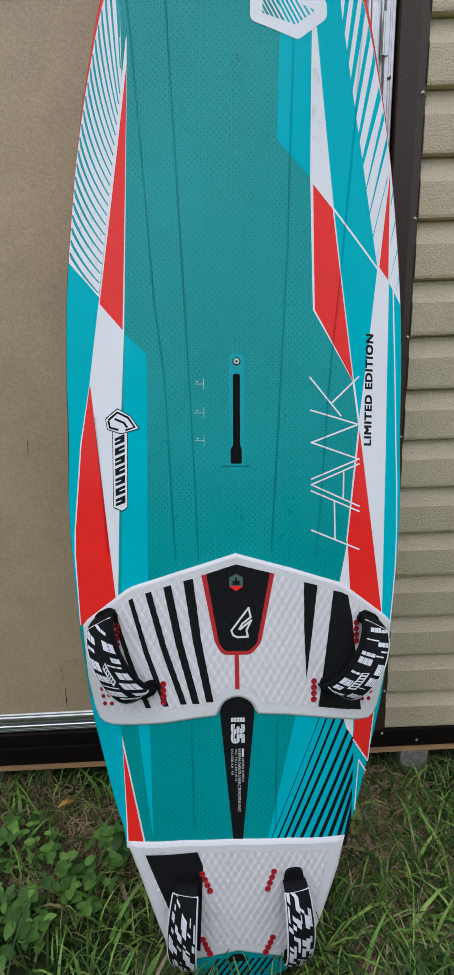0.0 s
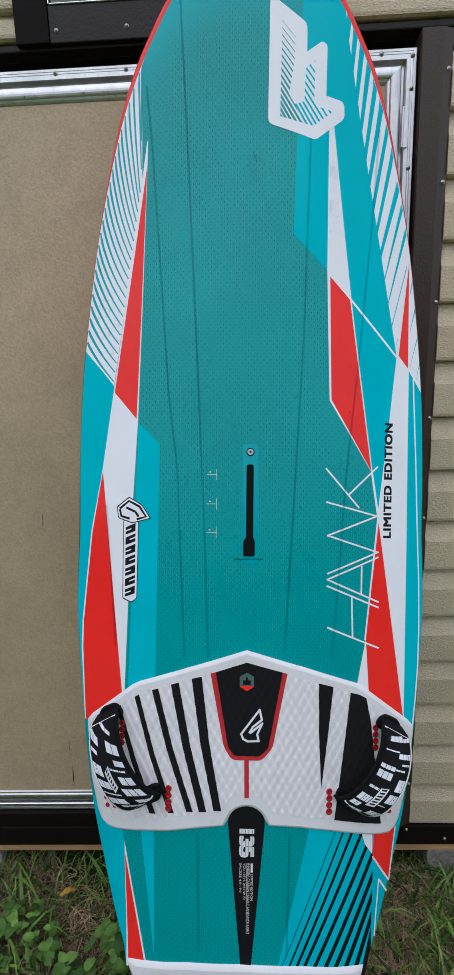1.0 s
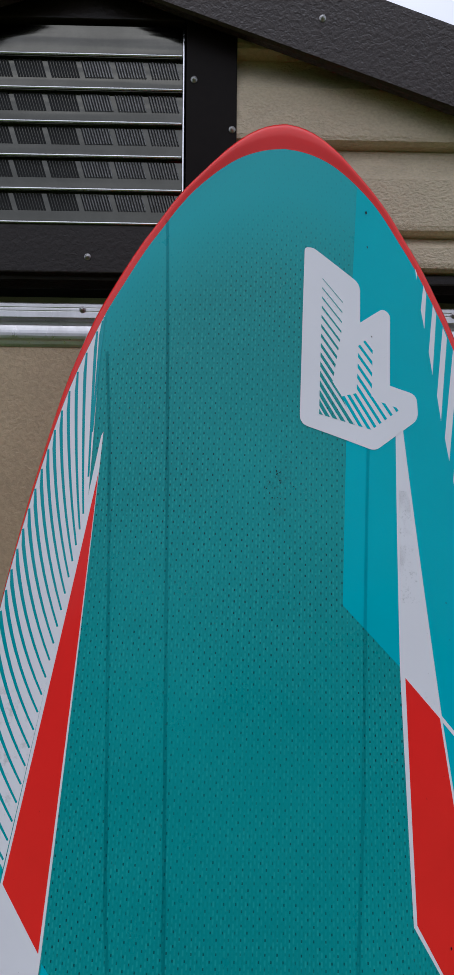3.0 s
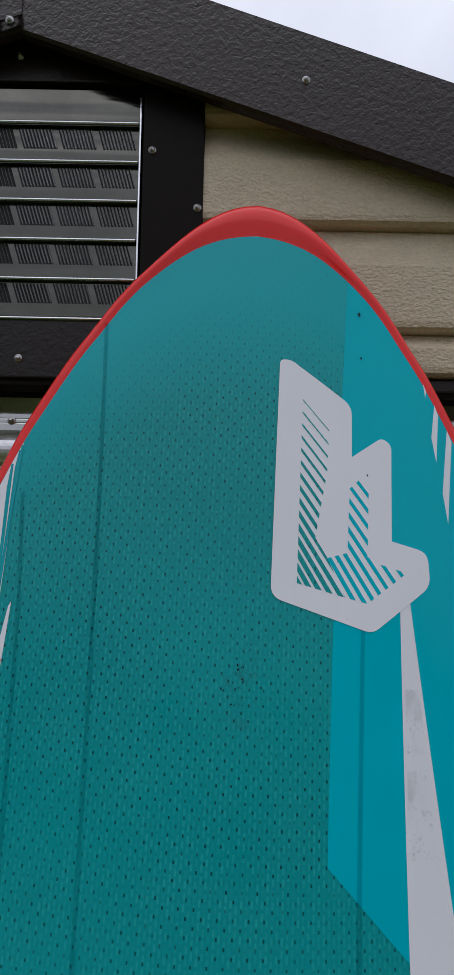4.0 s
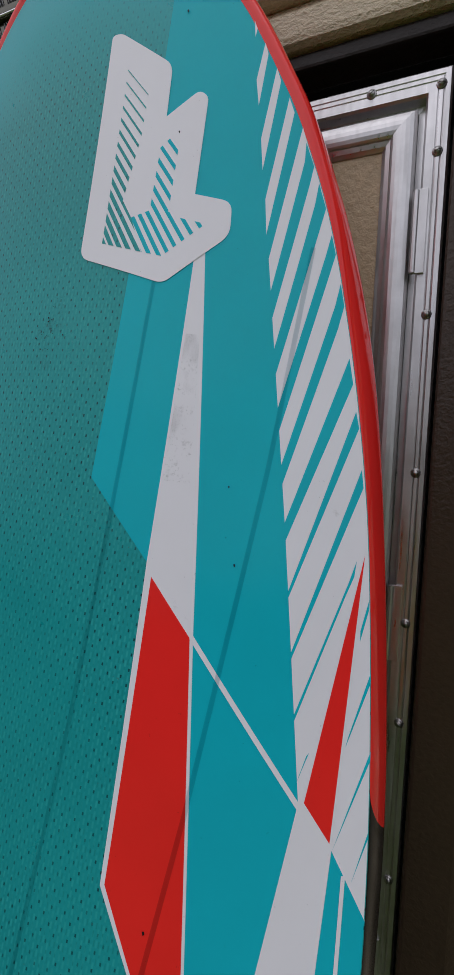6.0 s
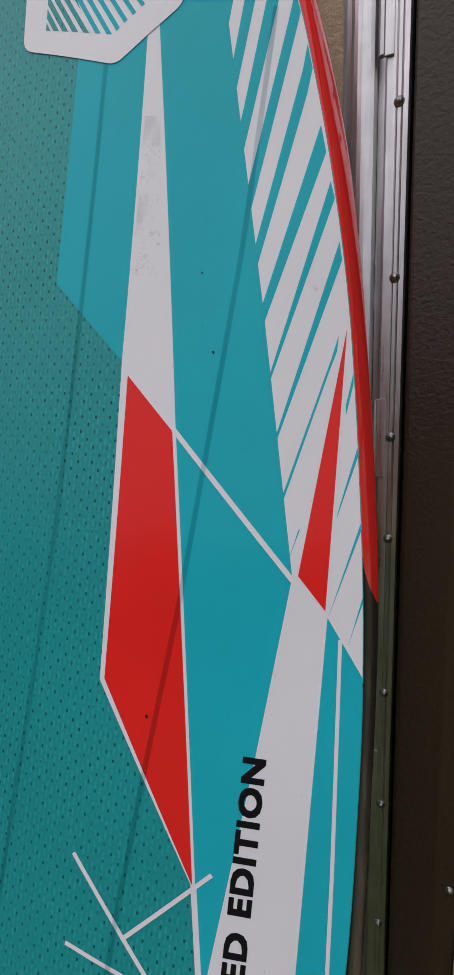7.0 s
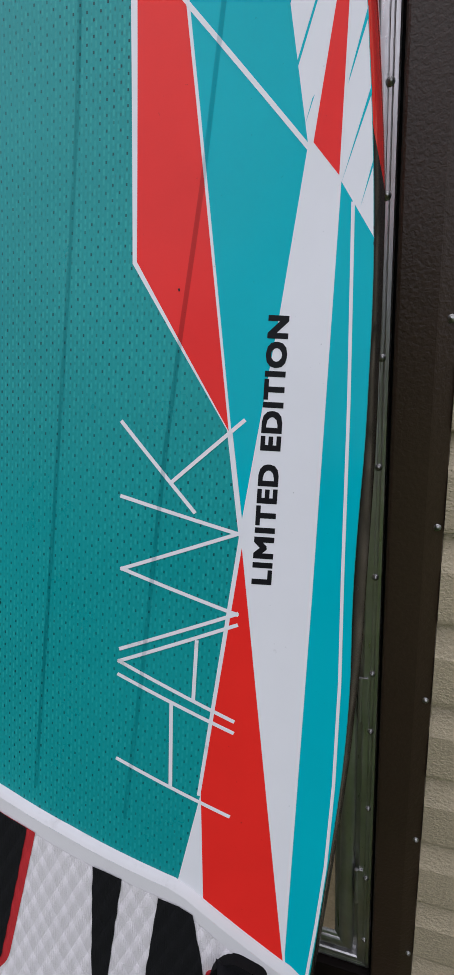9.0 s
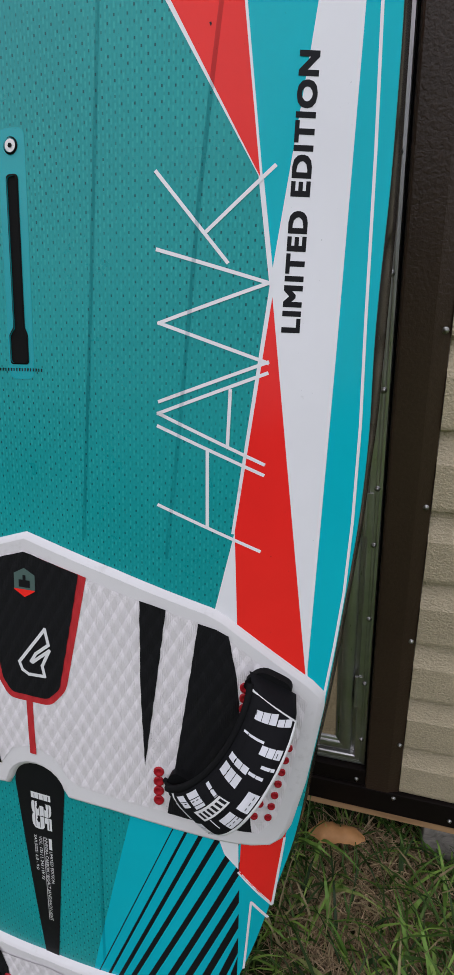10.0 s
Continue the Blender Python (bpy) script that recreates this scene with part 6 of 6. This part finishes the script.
KEY_ROWS = [(0.175, 0.035, -0.62, 0.30, 3), (0.190, 0.022, 0.32, 0.88, 2), (0.270, 0.010, -0.82, 0.10, 1), (0.285, 0.036, 0.05, 0.90, 3), (0.355, 0.014, 0.35, 0.90, 1), (0.390, 0.034, -0.86, 0.02, 3), (0.400, 0.014, 0.04, 0.66, 2),
        (0.445, 0.062, -0.86, -0.02, 3), (0.475, 0.105, 0.42, 0.90, 1), (0.600, 0.024, -0.86, -0.10, 3), (0.615, 0.092, 0.34, 0.90, 2), (0.700, 0.075, -0.90, 0.02, 4), (0.745, 0.008, 0.05, 0.62, 1), (0.800, 0.050, -0.88, -0.42, 2), (0.835, 0.065, 0.22, 0.88, 3), (0.885, 0.030, -0.60, 0.10, 2)]
BROAD_ROWS = [(0.165, 0.028, -0.60, 0.88, 4), (0.250, 0.085, -0.88, -0.20, 2), (0.285, 0.055, 0.30, 0.90, 2), (0.385, 0.030, 0.45, 0.90, 1), (0.385, 0.050, -0.90, -0.42, 1), (0.470, 0.018, -0.80, 0.05, 3), (0.490, 0.090, 0.40, 0.92, 2), (0.535, 0.080, -0.90, -0.30, 2),
         (0.620, 0.070, 0.30, 0.90, 2), (0.660, 0.085, -0.88, -0.10, 3), (0.735, 0.014, 0.10, 0.90, 1), (0.790, 0.075, 0.15, 0.88, 2), (0.800, 0.050, -0.88, -0.20, 2), (0.885, 0.030, -0.50, 0.60, 4)]
foot_strap((0.285, 0.8170), (0.194, 0.6716), (0.565, -0.296), 0.063, 0.0570, 0.0480, 0.025, -0.33, 0.45, 3, (0.53, 0.79, -0.34, 0.16, -0.10), -0.05, False, KEY_ROWS)
foot_strap((-0.283, 0.8300), (-0.194, 0.6716), (-0.565, -0.296), 0.063, 0.0570, 0.0480, 0.025, -0.33, 0.45, 8, (0.40, 0.64, -0.10, 0.30, 0.10), -0.17, False, BROAD_ROWS)
foot_strap((0.119, 0.246), (0.122, 0.052), (1, 0), 0.056, 0.050, 0.061, 0.008, 0.16, 0.62, 5, (0.70, 0.93, -0.10, 0.22, 0.0), 0.13, True)
foot_strap((-0.113, 0.244), (-0.118, 0.050), (-1, 0), 0.056, 0.050, 0.061, 0.008, 0.16, 0.62, 12, (0.73, 0.935, -0.05, 0.27, 0.0), -0.13, True)


# ---- lawn plants ----
def blade(verts, faces, x, y, z, length, width, ang, lean, curl):
    dx, dy = math.cos(ang), math.sin(ang)
    px, py = -dy, dx
    base = len(verts)
    n = 4
    for i in range(n + 1):
        t = i / n
        reach = lean * t + curl * t * t
        hgt = length * t * max(0.12, 1 - 0.55 * reach * t)
        w = width * (1 - t) ** 0.7 / 2 + 0.0002
        cx, cy, cz = x + dx * reach * length, y + dy * reach * length, z + hgt
        verts.append((cx - px * w, cy - py * w, cz))
        verts.append((cx + px * w, cy + py * w, cz + w * 0.25))
    for i in range(n):
        a = base + 2 * i
        faces.append((a, a + 1, a + 3, a + 2))


def under_board(x, y, z):
    """How far a place lies in front of the board's underside, in metres along the board's normal."""
    p = Vector((x, y, z)) - ORIGIN
    u, v, h = p.dot(EU), p.dot(EV), p.dot(EN)
    return u, v, h


def dry_patch(x, y):
    """Below 1 inside the worn patch beside the board's tail."""
    return math.hypot((x - 0.37) / 0.17, (y + 0.15) / 0.15) + 0.5 * noise.noise(Vector((x * 7, y * 7, 4)))


rng = random.Random(4)
verts, faces = [], []
broad_verts, broad_faces = [], []
for k in range(26000):
    x, y = rng.uniform(-1.5, 1.5), -1.15 + 1.25 * rng.random()
    if y > 0.03:
        continue
    clump = noise.noise(Vector((x * 5, y * 5, 7)))
    dry = noise.noise(Vector((x * 2.4, y * 2.4, 2)))
    if clump < -0.25 and rng.random() < 0.75:
        continue
    if (dry > 0.25 or dry_patch(x, y) < 1) and rng.random() < 0.62:
        continue
    worn = (1 - smoothstep(-0.35, -0.15, x)) * smoothstep(-0.62, -0.42, y)
    if rng.random() < 0.55 * worn:
        continue
    near_wall = max(smoothstep(-0.12, 0.0, y), 0.8 * worn)
    ln = rng.uniform(0.05, 0.135) * (1 + 0.5 * max(0, clump)) * (1 - 0.35 * near_wall)
    if rng.random() < 0.07:
        ln *= 1.6
    u, v, h = under_board(x, y, 0.03)
    if abs(u) < half_width(v) + 0.01 and -0.11 < h < 0.035 and v > -0.03:
        continue
    blade(verts, faces, x, y, ground_height(x, y) - 0.015, ln, rng.uniform(0.0034, 0.0072) * (1.9 if rng.random() < 0.15 else 1.0), rng.uniform(0, 6.283), rng.uniform(0.1, 0.7), rng.uniform(0, 0.9))
# a scatter of broad pale blades
for k in range(420):
    x, y = rng.uniform(-1.2, 1.2), rng.uniform(-1.1, -0.03)
    u, v, h = under_board(x, y, 0.03)
    if abs(u) < half_width(v) + 0.03 and -0.12 < h < 0.06 and v > -0.05:
        continue
    blade(broad_verts, broad_faces, x, y, ground_height(x, y) - 0.012, rng.uniform(0.07, 0.15), rng.uniform(0.009, 0.014), rng.uniform(0, 6.283), rng.uniform(0.2, 0.9), rng.uniform(0.1, 0.9))
me = bpy.data.meshes.new("broad_grass")
me.from_pydata(broad_verts, [], broad_faces)
me.materials.append(leaf_mat("broad_grass_blade", ((0.0, (0.10, 0.21, 0.032)), (0.7, (0.21, 0.37, 0.065)), (1.0, (0.36, 0.50, 0.12))), 0.2))
tagged(new("broad_grass", me), "broad pale green grass blades in the lawn", "grass", kind="stuff")
me = bpy.data.meshes.new("grass")
me.from_pydata(verts, [], faces)
me.materials.append(M_GRASS)
tagged(new("grass", me), "green lawn grass with some dry blades", "grass", kind="stuff")
# the wider lawn round the shed, blades coloured brighter as open light
verts, faces = [], []
for k in range(45000):
    r = 1.2 + 4.3 * rng.random() ** 0.8
    ang = rng.uniform(0, 6.283)
    x, y = CX + r * 1.15 * math.cos(ang), 0.6 + r * math.sin(ang)
    if abs(x - CX) < HALF and 0.0 < y < DEPTH or (abs(x) < 1.5 and -1.15 < y < 0.1):
        continue
    blade(verts, faces, x, y, ground_height(x, y) - 0.015, rng.uniform(0.05, 0.12), rng.uniform(0.006, 0.014), rng.uniform(0, 6.283), rng.uniform(0.2, 0.9), rng.uniform(0, 0.9))
me = bpy.data.meshes.new("open_lawn")
me.from_pydata(verts, [], faces)
me.materials.append(leaf_mat("lit_lawn_blade", ((0.0, (0.06, 0.12, 0.020)), (0.5, (0.16, 0.27, 0.050)), (1.0, (0.34, 0.48, 0.12))), 0.25))
tagged(new("open_lawn", me), "mown green lawn, coloured brighter for open light", "grass", kind="stuff")
# dry thatch between the blades, and pale straw on the worn patch
THATCH = ((0.0, (0.085, 0.052, 0.030)), (0.5, (0.25, 0.165, 0.092)), (1.0, (0.60, 0.44, 0.27)))
STRAW = ((0.0, (0.15, 0.095, 0.055)), (0.5, (0.42, 0.29, 0.16)), (1.0, (0.72, 0.55, 0.34)))
verts, faces = [], []
straw_verts, straw_faces = [], []
for k in range(26000):
    x, y = (rng.uniform(-1.4, 1.4) if k < 13000 else rng.uniform(0.15, 0.60) if k < 20000 else rng.uniform(-0.95, -0.15)), rng.uniform(-1.1, 0.02)
    if k < 13000 and y < -0.35 and rng.random() < 0.7:
        continue
    if noise.noise(Vector((x * 3.1, y * 3.1, 12))) < (-0.05 if dry_patch(x, y) > 1 else -0.5):
        continue
    u, v, h = under_board(x, y, 0.02)
    if abs(u) < half_width(v) + 0.01 and -0.11 < h < 0.035 and v > -0.03:
        continue
    mine = (straw_verts, straw_faces) if 13000 <= k < 20000 and dry_patch(x, y) < 1.15 else (verts, faces)
    blade(*mine, x, y, ground_height(x, y) - 0.010, rng.uniform(0.03, 0.065), rng.uniform(0.0013, 0.0030), rng.uniform(0, 6.283), rng.uniform(0.8, 1.6), rng.uniform(0.2, 1.0))
for nm, vs_, fs_, stops, text in (("dry_thatch", verts, faces, THATCH, "dry brown thatch in the lawn"), ("dry_straw", straw_verts, straw_faces, STRAW, "pale straw on a worn patch of lawn")):
    me = bpy.data.meshes.new(nm)
    me.from_pydata(vs_, [], fs_)
    me.materials.append(leaf_mat(nm, stops, 0.15))
    tagged(new(nm, me), text, "dry grass", kind="stuff")


def leaf_fan(bm, c, direction, length, width, fold=0.25):
    """A broad leaf with a rounded outline and a folded midrib."""
    d = Vector(direction).normalized()
    s = d.cross(Vector((0, 0, 1))).normalized()
    up = s.cross(d)
    rows = []
    for i in range(6):
        t = i / 5
        w = width / 2 * math.sin(math.pi * min(1.0, 0.06 + 0.94 * t ** 0.85)) ** 0.62 + 0.0003
        mid = c + d * length * t - up * length * 0.25 * t * t
        rows.append((bm.verts.new(mid - s * w + up * w * fold), bm.verts.new(mid), bm.verts.new(mid + s * w + up * w * fold)))
    for a, b in zip(rows, rows[1:]):
        bm.faces.new((a[0], a[1], b[1], b[0]))
        bm.faces.new((a[1], a[2], b[2], b[1]))


def leaf_size(rnd, size):
    length = size * rnd.uniform(0.22, 0.44)
    return length, length * rnd.uniform(0.66, 0.84)


def weed(x, y, size, seed):
    rnd = random.Random(seed)
    root = empty("weed", "low broad-leaved green weed growing in the lawn", "weed", Matrix.Translation((x, y, ground_height(x, y) - 0.012)), group="weeds in the lawn")
    bm = bmesh.new()
    bs = bmesh.new()
    for k in range(rnd.randint(4, 6)):
        a = rnd.uniform(0, 6.283)
        h = size * rnd.uniform(0.35, 1.0)
        r = size * rnd.uniform(0.1, 0.75)
        tip = Vector((math.cos(a) * r, math.sin(a) * r, h))
        ring0 = [bs.verts.new(Vector((math.cos(q) * 0.0012, math.sin(q) * 0.0012, 0))) for q in (0, 2.1, 4.2)]
        ring1 = [bs.verts.new(tip + Vector((math.cos(q) * 0.0007, math.sin(q) * 0.0007, 0))) for q in (0, 2.1, 4.2)]
        for j in range(3):
            bs.faces.new((ring0[j], ring0[(j + 1) % 3], ring1[(j + 1) % 3], ring1[j]))
        n = rnd.choice((2, 3, 4, 4))
        a0 = rnd.uniform(0, 6.283)
        for j in range(n):
            b = a0 + j * 6.283 / n + rnd.uniform(-0.3, 0.3)
            leaf_fan(bm, tip, (math.cos(b), math.sin(b), rnd.uniform(0.1, 0.6)), *leaf_size(rnd, size))
    part("stem", bs, M_WEED, root)
    part("leaves", bm, M_WEED, root, "", True)


wr = random.Random(21)
for k in range(26):
    weed(wr.uniform(-0.80, -0.38), wr.uniform(-0.48, -0.18), wr.uniform(0.060, 0.095), 100 + k)
for x, y in ((-0.33, -0.40), (-0.36, -0.28), (0.50, -0.62), (-0.95, -0.35), (-0.88, -0.22)):
    weed(x, y, 0.05, int(1000 + x * 100 + y * 37))


def fallen_leaf(x, y, ang, length, width, label, mat):
    bm = bmesh.new()
    nl, nw = 14, 8
    g = []
    for i in range(nl + 1):
        t = i / nl
        w = width / 2 * math.sin(math.pi * (0.04 + 0.92 * t)) ** 0.6 * (1 + 0.55 * noise.noise(Vector((t * 6.5, x * 9, 3))))
        bend = 1.75 * math.sin(math.pi * (0.1 + 0.8 * t)) ** 0.5
        g.append([bm.verts.new((length * (t - 0.5), w * math.sin(bend * (2 * j / nw - 0.8)) , 0.030 + 0.010 * math.sin(3.2 * t) + w * 0.8 * math.cos(bend * (2 * j / nw - 0.8)) + 0.10 * width * noise.noise(Vector((t * 7, j * 0.6, 5))))) for j in range(nw + 1)])
    for i in range(nl):
        for j in range(nw):
            bm.faces.new((g[i][j], g[i + 1][j], g[i + 1][j + 1], g[i][j + 1]))
    ob = part("fallen_leaf", bm, mat, None, "", True)
    ob.matrix_world = pose(x, y, 0, 0, 0, ang)
    tagged(ob, label, "leaf")


M_YELLOW = leaf_mat("yellow_leaf", ((0.0, (0.42, 0.24, 0.03)), (1.0, (0.50, 0.30, 0.05))), 0.2)
fallen_leaf(0.326, -0.035, 8, 0.125, 0.050, "curled brown dead leaf lying on the grass", M_DEAD)
fallen_leaf(-0.56, -0.10, 25, 0.05, 0.018, "yellow fallen leaf lying on the grass", M_YELLOW)
